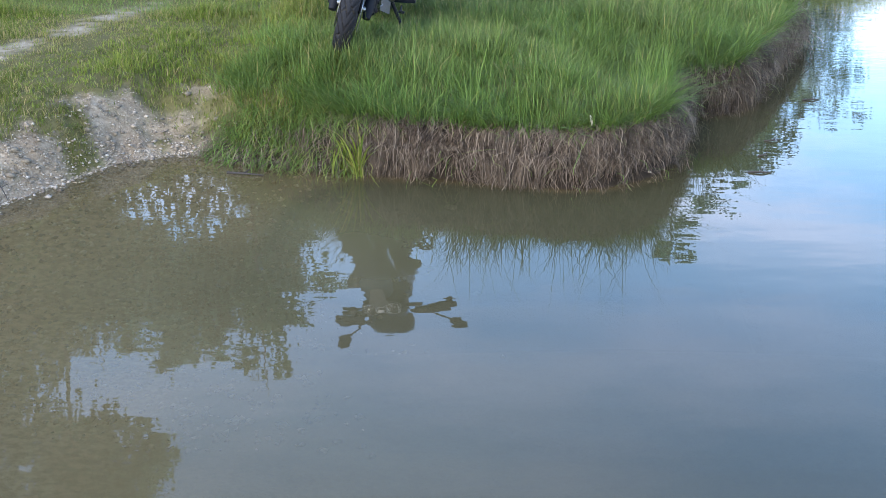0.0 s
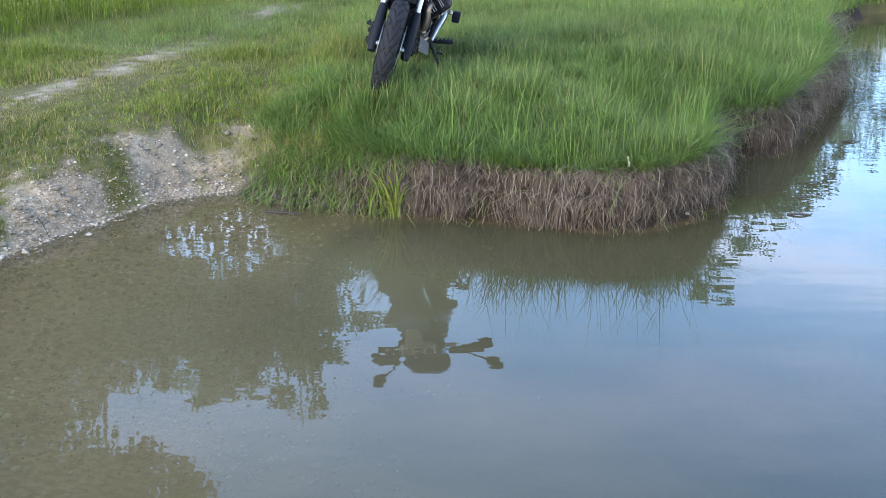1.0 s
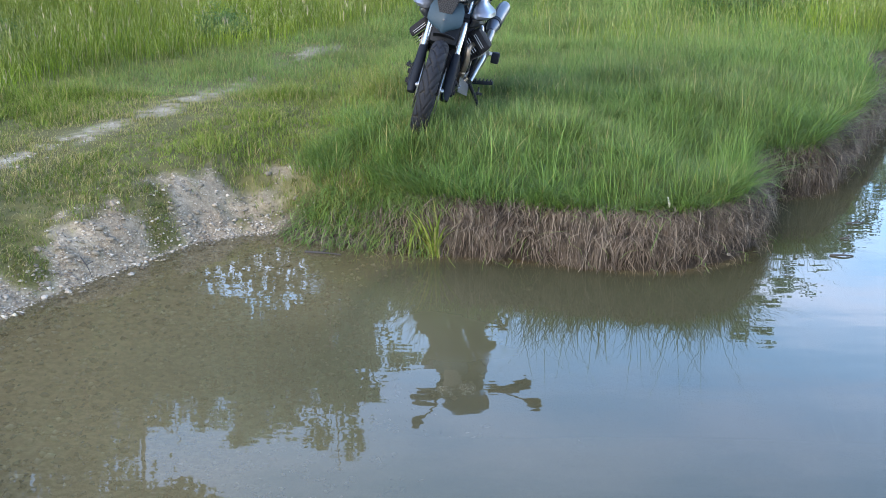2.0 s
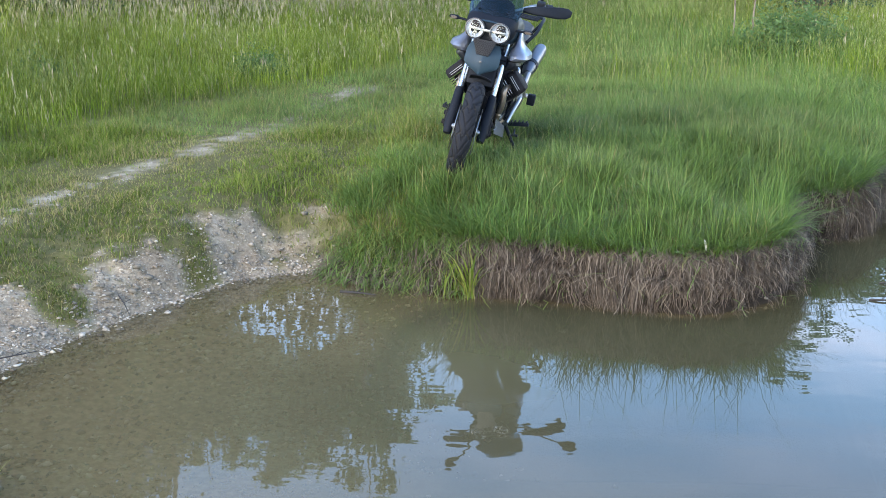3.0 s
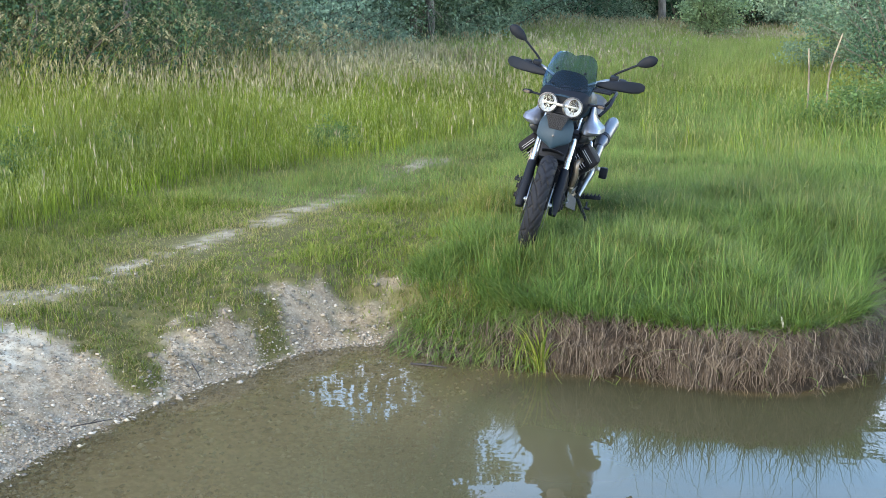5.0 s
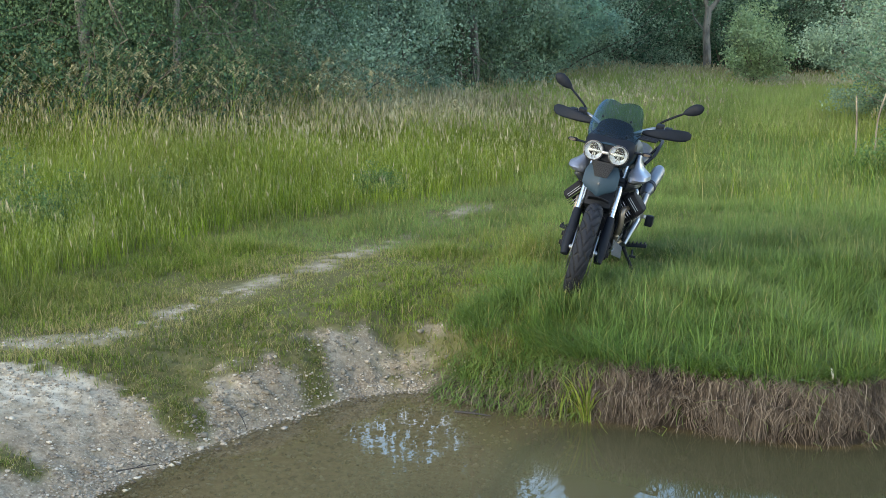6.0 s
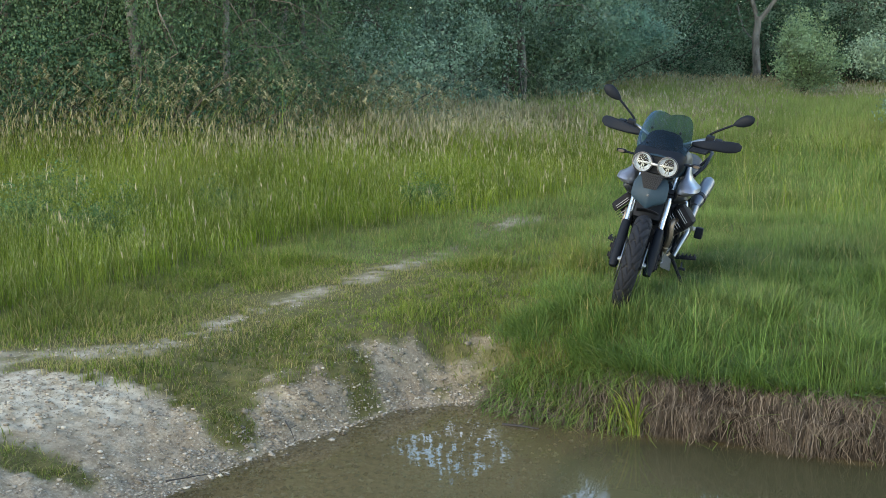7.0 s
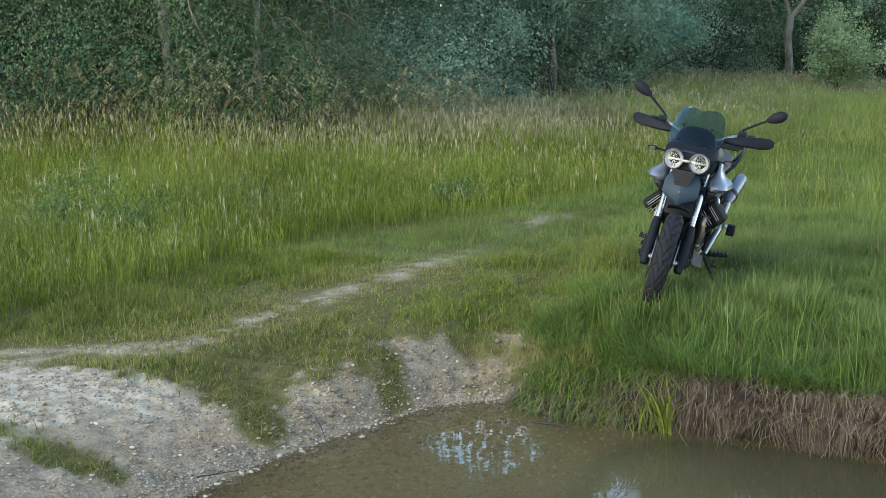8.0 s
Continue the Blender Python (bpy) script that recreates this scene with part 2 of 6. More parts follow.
LEAF_PALE = plant("pale_willow_leaves", (0.13, 0.21, 0.105), (0.29, 0.4, 0.21), (0.3, 0.35, 0.2), 0.4, tuft=1.7, swing=0.35)
LEAF_WEED = plant("weed_leaves", (0.045, 0.1, 0.034), (0.105, 0.185, 0.062), (0.22, 0.24, 0.12), 0.4)
STAKE_WOOD = bark_material("weathered_stake", (0.22, 0.185, 0.13), (0.1, 0.08, 0.06))
BARK_BIRCH = bark_material("birch_bark", (0.15, 0.145, 0.125), (0.05, 0.045, 0.036))
BARK_GREY = bark_material("poplar_bark", (0.19, 0.175, 0.15), (0.07, 0.06, 0.05))
BARK_PALE = bark_material("pale_grey_bark", (0.125, 0.12, 0.104), (0.06, 0.055, 0.047))
BARK_DARK = bark_material("dark_bark", (0.13, 0.11, 0.085), (0.05, 0.04, 0.03))

# ---- plan of the pond and the land ----
# the pond's edge, anticlockwise seen from above: the far side, the gravel beach, the near side
SHORE = np.array([
    (70, 46), (40, 32), (20, 21), (11, 16.2), (6.5, 14.7), (4.6, 13.95), (4.05, 13.2), (3.5, 11.8), (3.12, 10.0), (2.83, 9.35), (2.46, 8.56), (2.12, 7.84),
    (1.92, 7.67), (1.68, 7.68), (1.56, 7.4), (1.5, 7.0), (1.42, 6.62), (1.25, 6.35), (0.97, 6.17), (0.7, 6.13), (0.3, 6.23), (0.0, 6.32),
    (-0.5, 6.43), (-0.8, 6.56), (-1.2, 6.68), (-1.39, 6.8), (-1.62, 6.79), (-1.9, 6.65), (-2.06, 6.39), (-2.24, 6.06), (-2.43, 5.74),
    (-2.64, 5.24), (-2.78, 4.8), (-2.8, 4.4), (-2.45, 3.95), (-1.9, 3.1), (-1.3, 2.1), (0, 1.45), (2, 1.2), (6, 0), (15, -6), (60, -20)])
TRACK = [(-4.3, 5.95), (-3.55, 6.48), (-3.27, 7.2), (-3.2, 7.68), (-2.95, 8.22), (-2.68, 8.95), (-2.48, 10.1), (-2.32, 11.5), (-2.1, 12.4)]
TUFTS = [((-2.2, 6.75), (-2.0, 6.33), 0.085), ((-2.86, 6.1), (-2.62, 5.72), 0.1), ((-3.42, 4.83), (-3.05, 4.86), 0.1)]
FIELD = 0.37


def value_noise(x, y, scale, seed=0):
    x, y = np.asarray(x) * scale + 37.3 * seed, np.asarray(y) * scale - 11.7 * seed
    xi, yi = np.floor(x), np.floor(y)
    u, v = x - xi, y - yi
    u, v = u * u * (3 - 2 * u), v * v * (3 - 2 * v)
    def h(a, b):
        s = np.sin(a * 127.1 + b * 311.7 + seed * 74.7) * 43758.5453
        return s - np.floor(s)
    return (h(xi, yi) * (1 - u) + h(xi + 1, yi) * u) * (1 - v) + (h(xi, yi + 1) * (1 - u) + h(xi + 1, yi + 1) * u) * v


def fbm(x, y, scale, octaves=4, seed=0):
    return sum(value_noise(x, y, scale * 2.1 ** i, seed + i) * 0.5 ** i for i in range(octaves)) / (2 - 0.5 ** (octaves - 1)) - 0.5


def smooth(a, b, x):
    t = np.clip((x - a) / (b - a), 0, 1)
    return t * t * (3 - 2 * t)


def to_line(x, y, pts):
    best = np.full(np.shape(x), 1e9)
    for (ax, ay), (bx, by) in zip(pts[:-1], pts[1:]):
        dx, dy = bx - ax, by - ay
        t = np.clip(((x - ax) * dx + (y - ay) * dy) / (dx * dx + dy * dy), 0, 1)
        best = np.minimum(best, np.hypot(x - ax - t * dx, y - ay - t * dy))
    return best


def from_shore(x, y):
    """Metres inland from the waterline; negative on the pond."""
    closed = np.vstack([SHORE, SHORE[:1]])
    d, inside = to_line(x, y, closed), np.zeros(np.shape(x), bool)
    for (ax, ay), (bx, by) in zip(closed[:-1], closed[1:]):
        cross = (ay > y) != (by > y)
        inside ^= cross & (x < (bx - ax) * (y - ay) / (by - ay if by != ay else 1e-9) + ax)
    return np.where(inside, -d, d)


def is_beach(x, y):
    return smooth(-1.05, -1.55, x) * smooth(3.2, 4.2, y)


def bare_ground(x, y):
    """1 on gravel and trodden earth, 0 under grass."""
    r = fbm(x, y, 3.0, 4, 3) * 0.6 + fbm(x, y, 13, 3, 9) * 0.4
    def blob(pts, radius, soft=0.08):
        return smooth(radius + soft, radius - soft, to_line(x, y, pts) + r * min(1.1, radius * 3.2))
    b = np.maximum(blob([(-2.0, 6.75), (-1.55, 6.76)], 0.24), 0.95 * blob([(-1.9, 6.98), (-1.6, 7.02)], 0.14, 0.1))
    b = np.maximum(b, 0.9 * blob([(-1.6, 7.36), (-1.15, 7.34)], 0.06, 0.08))
    b = np.maximum(b, blob([(-2.12, 6.2), (-2.55, 5.4)], 0.33))
    b = np.maximum(b, blob([(-2.75, 5.2), (-3.1, 5.25), (-3.5, 5.55), (-4.6, 5.3), (-6, 4.8)], 0.46, 0.16))
    b = np.maximum(b, blob([(-2.9, 4.6), (-3.6, 4.0), (-5, 3.4)], 0.62, 0.1))
    worn = to_line(x, y, TRACK) + fbm(x, y, 1.6, 3, 15) * 0.3 + fbm(x, y, 7, 3, 16) * 0.25
    b = np.maximum(b, 0.78 * smooth(0.22, 0.0, worn) * smooth(0.43, 0.57, value_noise(x, y, 1.1, 5) * 0.36 + 0.34 * value_noise(x, y, 3.7, 2) + 0.3 * value_noise(x, y, 12, 3)))
    b = np.maximum(b, 0.7 * blob([(-3.4, 6.6), (-3.9, 6.32), (-5.2, 5.9)], 0.07, 0.12))
    for a, c, radius in TUFTS:
        b = np.minimum(b, 1 - blob([a, c], radius, 0.05))
    s = from_shore(x, y)
    return np.where(s < 0.0, is_beach(x - 0.25, y), b)


def land_height(x, y):
    s = from_shore(x, y) + fbm(x, y, 5, 3, 1) * 0.06
    beach = is_beach(x, y)
    steep = 0.07 + 0.33 * smooth(-0.45, -0.9, x) * smooth(5, 6, y)
    bank = (0.29 * smooth(-0.02, 1.0, s / steep) + 0.17 * smooth(0.05, 1.2, s)) * (1 - 0.5 * smooth(11.5, 13.5, y))
    length = 0.27 + 0.36 * smooth(-2.3, -3.0, x) + 0.36 * smooth(-2.1, -1.7, x)
    shelf = FIELD * np.tanh(np.maximum(s, 0) / length) ** 1.2
    shelf += (fbm(x, y, 4.5, 4, 6) * 0.05 + fbm(x, y, 11, 4, 8) * 0.06) * smooth(0.02, 0.2, s) * smooth(1.5, 0.3, s)
    shelf += fbm(x, y, 20, 3, 18) * (0.035 + 0.025 * smooth(-2.6, -2.1, x)) * smooth(0.0, 0.1, s) * smooth(2.5, 1.0, s)
    up = bank * (1 - beach) + shelf * beach
    bed = s * (0.13 + 2.2 * smooth(-1.0, 0.2, x) * smooth(4.5, 6.0, y))
    bed = np.maximum(np.where(s < 0, np.minimum(bed, 0.0), 0), -1.6)
    up = np.where(s < 0, bed, up)
    rough = fbm(x, y, 0.6, 4, 2) * 0.07 * smooth(0.4, 2.0, s) + fbm(x, y, 0.05, 3, 4) * 0.5 * smooth(25, 80, s)
    return up + rough + 0.25 * smooth(14, 45, s)


def axis(fine_a, fine_b, step, far, grow=1.16):
    a = list(np.arange(fine_a, fine_b, step))
    for sign, end in ((1, fine_b), (-1, fine_a)):
        d, p = step, end
        while abs(p) < far:
            d *= grow
            p += sign * d
            a.append(p)
    return np.array(sorted(a))


def mesh_object(name, verts, polys, mat, attrs=(), parent=None, flat=False):
    """One mesh from arrays: polys is a list of (n, k) index arrays."""
    me = bpy.data.meshes.new(name)
    verts = np.ascontiguousarray(verts, np.float32)
    me.vertices.add(len(verts))
    me.vertices.foreach_set("co", verts.ravel())
    polys = [np.asarray(p) for p in polys if len(p)]
    loops = np.concatenate([p.ravel() for p in polys]).astype(np.int32)
    sizes = np.concatenate([np.full(len(p), p.shape[1]) for p in polys])
    starts = np.concatenate([[0], np.cumsum(sizes)[:-1]]).astype(np.int32)
    me.loops.add(len(loops))
    me.loops.foreach_set("vertex_index", loops)
    me.polygons.add(len(sizes))
    me.polygons.foreach_set("loop_start", starts)
    for key, kind, data in attrs:
        at = me.attributes.new(key, kind, "POINT")
        at.data.foreach_set("color" if kind == "FLOAT_COLOR" else "value", np.ascontiguousarray(data, np.float32).ravel())
    me.update(calc_edges=True)
    if not flat:
        me.polygons.foreach_set("use_smooth", np.ones(len(sizes), bool))
    me.validate()
    me.materials.append(mat)
    ob = new(name, me)
    ob.parent = parent
    return ob


def grid(xs, ys):
    X, Y = np.meshgrid(xs, ys)
    i = np.arange(X.size).reshape(X.shape)
    q = np.stack([i[:-1, :-1], i[:-1, 1:], i[1:, 1:], i[1:, :-1]], -1).reshape(-1, 4)
    return X.ravel(), Y.ravel(), q


gx, gy, gq = grid(axis(-5.5, 4.0, 0.035, 900), axis(2.6, 9.2, 0.035, 900, 1.12))
gz = land_height(gx, gy)
ground = mesh_object("ground", np.stack([gx, gy, gz], 1), [gq], GROUND, [("bare", "FLOAT", bare_ground(gx, gy)), ("dust", "FLOAT", np.maximum(smooth(0.5, 0.85, from_shore(gx, gy) + 0.5 * fbm(gx, gy, 2.5, 3, 27)) * smooth(-2.75, -3.2, gx) * 0.95, 0.3 * smooth(0.5, 0.15, to_line(gx, gy, TRACK)))), ("dark_bank", "FLOAT", smooth(0.3, 0.12, from_shore(gx, gy)) * smooth(-0.7, -0.25, from_shore(gx, gy)) * (1 - is_beach(gx + 0.1, gy))), ("silt", "FLOAT", smooth(0.01, -0.06, from_shore(gx, gy)) * smooth(-0.9, -1.4, gx))])
tagged(ground, "grassy earth with pale gravel beach and worn track", "ground", kind="structure")

wx, wy, wq = grid(axis(-4.0, 5.0, 0.08, 300), axis(1.0, 9.0, 0.08, 300))
ws, wd = from_shore(wx, wy), -land_height(wx, wy)
keep = (ws[wq] < 0.5).any(1)
murk = np.clip(1 - 0.9 * np.exp(-np.maximum(wd, 0) / 0.15), 0, 1) * 0.97
breeze = 0.02 + 0.5 * smooth(1.2, 4.0, wx) * smooth(5, 12, wy)
water = mesh_object("water", np.stack([wx, wy, 0 * wx], 1), [wq[keep]], WATER, [("mud_and_bank_shade", "FLOAT", smooth(0.9, -1.2, wx + 0.25 * (wy - 5)) * smooth(6.6, 5.6, wy + 0.5 * np.maximum(wx + 0.6, 0))), ("depth", "FLOAT", murk), ("breeze", "FLOAT", breeze)])
tagged(water, "still olive pond water reflecting the sky and trees", "water", kind="structure")

# ---- grass ----
rng = np.random.default_rng(7)


def scatter(x0, x1, y0, y1, per_m2):
    n = int((x1 - x0) * (y1 - y0) * per_m2)
    return rng.uniform(x0, x1, n), rng.uniform(y0, y1, n)


def blade_arrays(x, y, z, height, width, bend, turn, segs=3, tilt=None):
    """Tapered, arching blades; turn is the way that each one leans."""
    n = len(x)
    up = np.linspace(0, 1, segs + 1)[None, :]
    reach = bend[:, None] * height[:, None] * up ** 1.9
    rise = height[:, None] * (up - 0.32 * np.minimum(bend, 1.6)[:, None] * up ** 2.4)
    if tilt is not None:
        reach = reach + tilt[:, None] * height[:, None] * up
    cx, cy = np.cos(turn)[:, None], np.sin(turn)[:, None]
    face = turn[:, None] + np.pi / 2 + rng.normal(0, 0.5, (n, 1))
    half = width[:, None] * 0.5 * (1 - up ** 2.2)
    px, py, pz = x[:, None] + cx * reach, y[:, None] + cy * reach, z[:, None] + rise
    left = np.stack([px - np.cos(face) * half, py - np.sin(face) * half, pz], -1)[:, :-1]
    right = np.stack([px + np.cos(face) * half, py + np.sin(face) * half, pz], -1)[:, :-1]
    tip = np.stack([px, py, pz], -1)[:, -1:]
    verts = np.concatenate([left, right, tip], 1)
    k = 2 * segs + 1
    base = (np.arange(n) * k)[:, None]
    quads = np.concatenate([base + np.array([[i, segs + i, segs + i + 1, i + 1]]) for i in range(segs - 1)], 0) if segs > 1 else np.zeros((0, 4), int)
    tris = base + np.array([[segs - 1, 2 * segs - 1, 2 * segs]])
    along = np.concatenate([up[0, :-1], up[0, :-1], [1.0]])
    return verts.reshape(-1, 3), quads, tris, np.tile(along, n), k, tip[:, 0]


def blades(name, x, y, height, width, bend, mat, segs=3, dry=0.06, turn=None, z=None, tilt=None, dry_tip=0.25, fleck=None):
    n = len(x)
    z = land_height(x, y) - 0.01 if z is None else z
    turn = rng.uniform(0, 2 * np.pi, n) if turn is None else turn
    v, q, t, along, k, tips = blade_arrays(x, y, z, height, width, bend, turn, segs, tilt)
    chance = rng.uniform(0, 1, n)
    dead = np.where(rng.uniform(0, 1, n) < (dry if fleck is None else fleck), rng.uniform(0.5, 1, n), 0.0)
    tint = np.stack([np.repeat(chance, k), along, np.clip(np.repeat(dead, k) + dry_tip * along ** 4, 0, 1), np.ones(n * k)], 1)
    ob = mesh_object(name, v, [q, t], mat, [("tint", "FLOAT_COLOR", tint)])
    return tagged(ob, kind="stuff"), tips


def clumped(x, y, scale, seed, power=1.0):
    return np.clip(0.5 + fbm(x, y, scale, 3, seed) * 2.0 * power, 0, 1)


def tall_zone(x, y):
    """1 where the meadow stands uncut."""
    left = np.interp(y, [4, 7, 9.5, 11.5, 12.8, 17, 25, 45], [-5.0, -5.1, -4.55, -3.55, -2.65, -1.2, 0.3, 2.5])
    right = np.interp(y, [10, 14, 20, 45], [5.2, 3.4, 4.2, 8.0])
    wob = fbm(x, y, 1.2, 3, 12) * 0.7
    soft = np.interp(y, [9, 13, 18], [0.25, 0.5, 1.3])
    return np.maximum(smooth(1, -1, (x - left + wob) / soft), smooth(-1, 1, (x - right + wob) / (soft + 0.2)) * smooth(11.5, 13, y))


def strands(name, start, way, out, drop, width, mat, segs=6, droop=1.0, dry=0.2, wiggle=0.01, lift=0.0, drift=None, hug=2.2):
    """Ribbons that leave start along way (unit, flat), reach out metres and hang drop metres down."""
    n = len(start)
    u = np.linspace(0, 1, segs + 1)[None, :, None]
    side = np.stack([-way[:, 1], way[:, 0], np.zeros(n)], 1)[:, None]
    w3 = np.stack([way[:, 0], way[:, 1], np.zeros(n)], 1)[:, None]
    reach = out[:, None, None] * (1 - (1 - u) ** hug)
    fall = lift * 4 * u * (1 - u) - drop[:, None, None] * u ** (1 + droop)
    sway = rng.normal(0, wiggle, (n, 1, 1)) * u + (0 if drift is None else drift[:, None, None] * u ** 1.3) + np.cumsum(rng.normal(0, wiggle * 0.45, (n, segs + 1, 1)), 1) * (u > 0)
    p = start[:, None] + w3 * reach + side * sway + np.array([0, 0, 1.0]) * fall + w3 * np.cumsum(rng.normal(0, wiggle * 0.3, (n, segs + 1, 1)), 1)
    half = side * (width[:, None, None] * 0.5 * (1 - 0.75 * u ** 2))
    half = half + w3 * rng.normal(0, 0.4, (n, 1, 1)) * np.linalg.norm(half, axis=2, keepdims=True)
    v = np.concatenate([p - half, p + half], 1)
    k = 2 * (segs + 1)
    base = (np.arange(n) * k)[:, None]
    q = np.concatenate([base + np.array([[i, segs + 1 + i, segs + 2 + i, i + 1]]) for i in range(segs)], 0)
    tint = np.ones((n, k, 4))
    tint[..., 0] = rng.uniform(0, 1, n)[:, None]
    tint[..., 1] = np.tile(u[0, :, 0], 2)[None]
    tint[..., 2] = np.where(rng.uniform(0, 1, n) < dry, rng.uniform(0.3, 1, n), 0)[:, None]
    ob = mesh_object(name, v.reshape(-1, 3), [q], mat, [("tint", "FLOAT_COLOR", tint)])
    return tagged(ob, kind="stuff")


def outward(x, y):
    """The unit direction from land to water."""
    e = 0.03
    gx_, gy_ = from_shore(x + e, y) - from_shore(x - e, y), from_shore(x, y + e) - from_shore(x, y - e)
    d = np.hypot(gx_, gy_) + 1e-9
    return np.stack([-gx_ / d, -gy_ / d], 1)


def along_bank(first, last, per_m, inland):
    """Random points beside the waterline between two of its corners."""
    xs, ys = [], []
    for (ax, ay), (bx, by) in zip(SHORE[first:last], SHORE[first + 1:last + 1]):
        n = int(math.hypot(bx - ax, by - ay) * per_m)
        t = rng.uniform(0, 1, n)
        xs.append(ax + (bx - ax) * t)
        ys.append(ay + (by - ay) * t)
    x, y = np.concatenate(xs), np.concatenate(ys)
    o = outward(x + 1e-4, y + 1e-4)
    d = rng.uniform(*inland, len(x))
    return x - o[:, 0] * d, y - o[:, 1] * d, o


# the lush fringe on the bank
x, y = scatter(-1.5, 3.9, 6.0, 11.0, 6800)
s = from_shore(x, y)
lush = smooth(2.0, 0.8, s + fbm(x, y, 1.1, 3, 21) * 0.9) * smooth(-1.45, -1.25, x + fbm(x, y, 4, 2, 5) * 0.3)
ok = (s > 0.06) & (rng.uniform(0, 1, len(x)) < lush * (0.12 + 0.88 * clumped(x, y, 6, 30, 1.7)))
x, y, s = x[ok], y[ok], s[ok]
o = outward(x, y)
edge = smooth(0.35, 0.05, s)
clump_turn = fbm(x, y, 6.0, 2, 77) * 14
turn = np.where(rng.uniform(0, 1, len(x)) < 0.12 + 0.22 * edge, np.arctan2(o[:, 1], o[:, 0]) + rng.normal(0, 0.6, len(x)), clump_turn + rng.normal(0, 0.9, len(x)))
hh = (0.085 + 0.085 * clumped(x, y, 2.5, 31) + 0.06 * clumped(x, y, 6, 30, 1.7)) * rng.uniform(0.5, 1.3, len(x)) * (1 - 0.25 * smooth(-0.6, -1.2, x)) * (1 + 0.45 * smooth(0.26, 0.08, s))
ob, _ = blades("bank_grass", x, y, hh, rng.uniform(0.0035, 0.0065, len(x)), rng.uniform(0.15, 1.15, len(x)) + 0.3 * edge, LUSH, 3, 0.06, turn, tilt=np.abs(rng.normal(0, 0.3, len(x))))
tagged(ob, "lush long green grass overhanging the pond bank", "grass")

# the farther bank, where the shore turns away
x, y = scatter(2.4, 14.0, 9.0, 19.0, 420)
s = from_shore(x, y)
ok = (s > 0.04) & (s < 3.5) & (rng.uniform(0, 1, len(x)) < smooth(8.8, 11, y)) & (np.arctan2(x, y) < 0.62)
x, y = x[ok], y[ok]
ob, _ = blades("farther_bank_grass", x, y, rng.uniform(0.12, 0.36, len(x)), rng.uniform(0.006, 0.011, len(x)), rng.uniform(0.2, 1.3, len(x)), LUSH, 2, 0.12)
tagged(ob, "long green grass along the farther bank", "grass")
x, y, o = along_bank(6, 9, 160, (-0.02, 0.15))
z = land_height(x, y) + rng.uniform(-0.05, 0.04, len(x))
ob = strands("farther_dead_grass", np.stack([x, y, np.maximum(z, 0.12)], 1), o, rng.uniform(0.03, 0.18, len(x)), rng.uniform(0.05, 0.17, len(x)), rng.uniform(0.005, 0.011, len(x)), ROOTS, 4, 0.7, 0.35, 0.04, 0.02)
tagged(ob, "dead grass hanging down the farther bank", "grass")

# taller stalks standing out of it
x, y = scatter(-1.2, 3.6, 6.0, 11.0, 34)
s = from_shore(x, y)
ok = (s > 0.06) & (s < 1.6)
x, y = x[ok], y[ok]
ob, bank_tips = blades("bank_stalks", x, y, rng.uniform(0.3, 0.7, len(x)), np.full(len(x), 0.0026), rng.uniform(0.1, 0.8, len(x)), LUSH, 4, 0.06)
tagged(ob, "scattered tall grass stalks on the bank", "grass")

x, y, o = along_bank(11, 22, 120, (0.03, 0.28))
ob, _ = blades("edge_stalks", x, y, rng.uniform(0.26, 0.4, len(x)) + 0.4 * rng.uniform(0, 1, len(x)) ** 3, rng.uniform(0.003, 0.0045, len(x)), rng.uniform(0.1, 0.9, len(x)), LUSH, 4, 0.05)
tagged(ob, "thin tall stalks along the bank's edge", "grass")

# blades that hang over the edge, green, then dead, then bare roots
x, y, o = along_bank(8, 25, 1000, (0.0, 0.3))
ok = rng.uniform(0, 1, len(x)) < 0.09 + 0.91 * smooth(-0.3, -0.5, x)
x, y, o = x[ok], y[ok], o[ok]
z = land_height(x, y) + 0.01
ob = strands("overhanging_grass", np.stack([x, y, z], 1), o, rng.uniform(0.06, 0.2, len(x)), rng.uniform(0.0, 0.07, len(x)) + rng.uniform(0.0, 0.17, len(x)) * smooth(-0.3, -0.6, x), rng.uniform(0.0025, 0.0055, len(x)), LUSH, 5, 1.0, 0.2, 0.07, 0.03)
tagged(ob, "green grass blades hanging over the bank's edge", "grass")
x, y, o = along_bank(8, 25, 900, (-0.03, 0.13))
ok = rng.uniform(0, 1, len(x)) < 0.4 + 0.6 * smooth(-0.35, -0.6, x)
x, y, o = x[ok], y[ok], o[ok]
z = land_height(x, y) + rng.uniform(0.0, 0.05, len(x))
ob = strands("dead_grass", np.stack([x, y, z], 1), o, rng.uniform(0.03, 0.15, len(x)), rng.uniform(0.03, 0.2, len(x)), rng.uniform(0.002, 0.005, len(x)), ROOTS, 5, 0.9, 0.3, 0.045, 0.015)
tagged(ob, "matted dead grass along the bank's edge", "grass")
# thick thatch folding over the lip, then two layers of roots that hang close to the face in locks
x, y, o = along_bank(8, 24, 1500, (-0.01, 0.12))
ok = rng.uniform(0, 1, len(x)) < (0.2 + 0.8 * clumped(x, y, 4, 62, 1.6)) * (0.1 + 0.9 * smooth(-0.5, -0.3, x))
x, y, o = x[ok], y[ok], o[ok]
z = land_height(x, y) + rng.uniform(-0.03, 0.035, len(x))
ob = strands("lip_thatch", np.stack([x, y, np.maximum(z, 0.2)], 1), o, rng.uniform(0.03, 0.11, len(x)), rng.uniform(0.02, 0.13, len(x)), rng.uniform(0.002, 0.0045, len(x)), ROOTS, 5, 0.8, 0.35, 0.05, 0.012, hug=3.0)
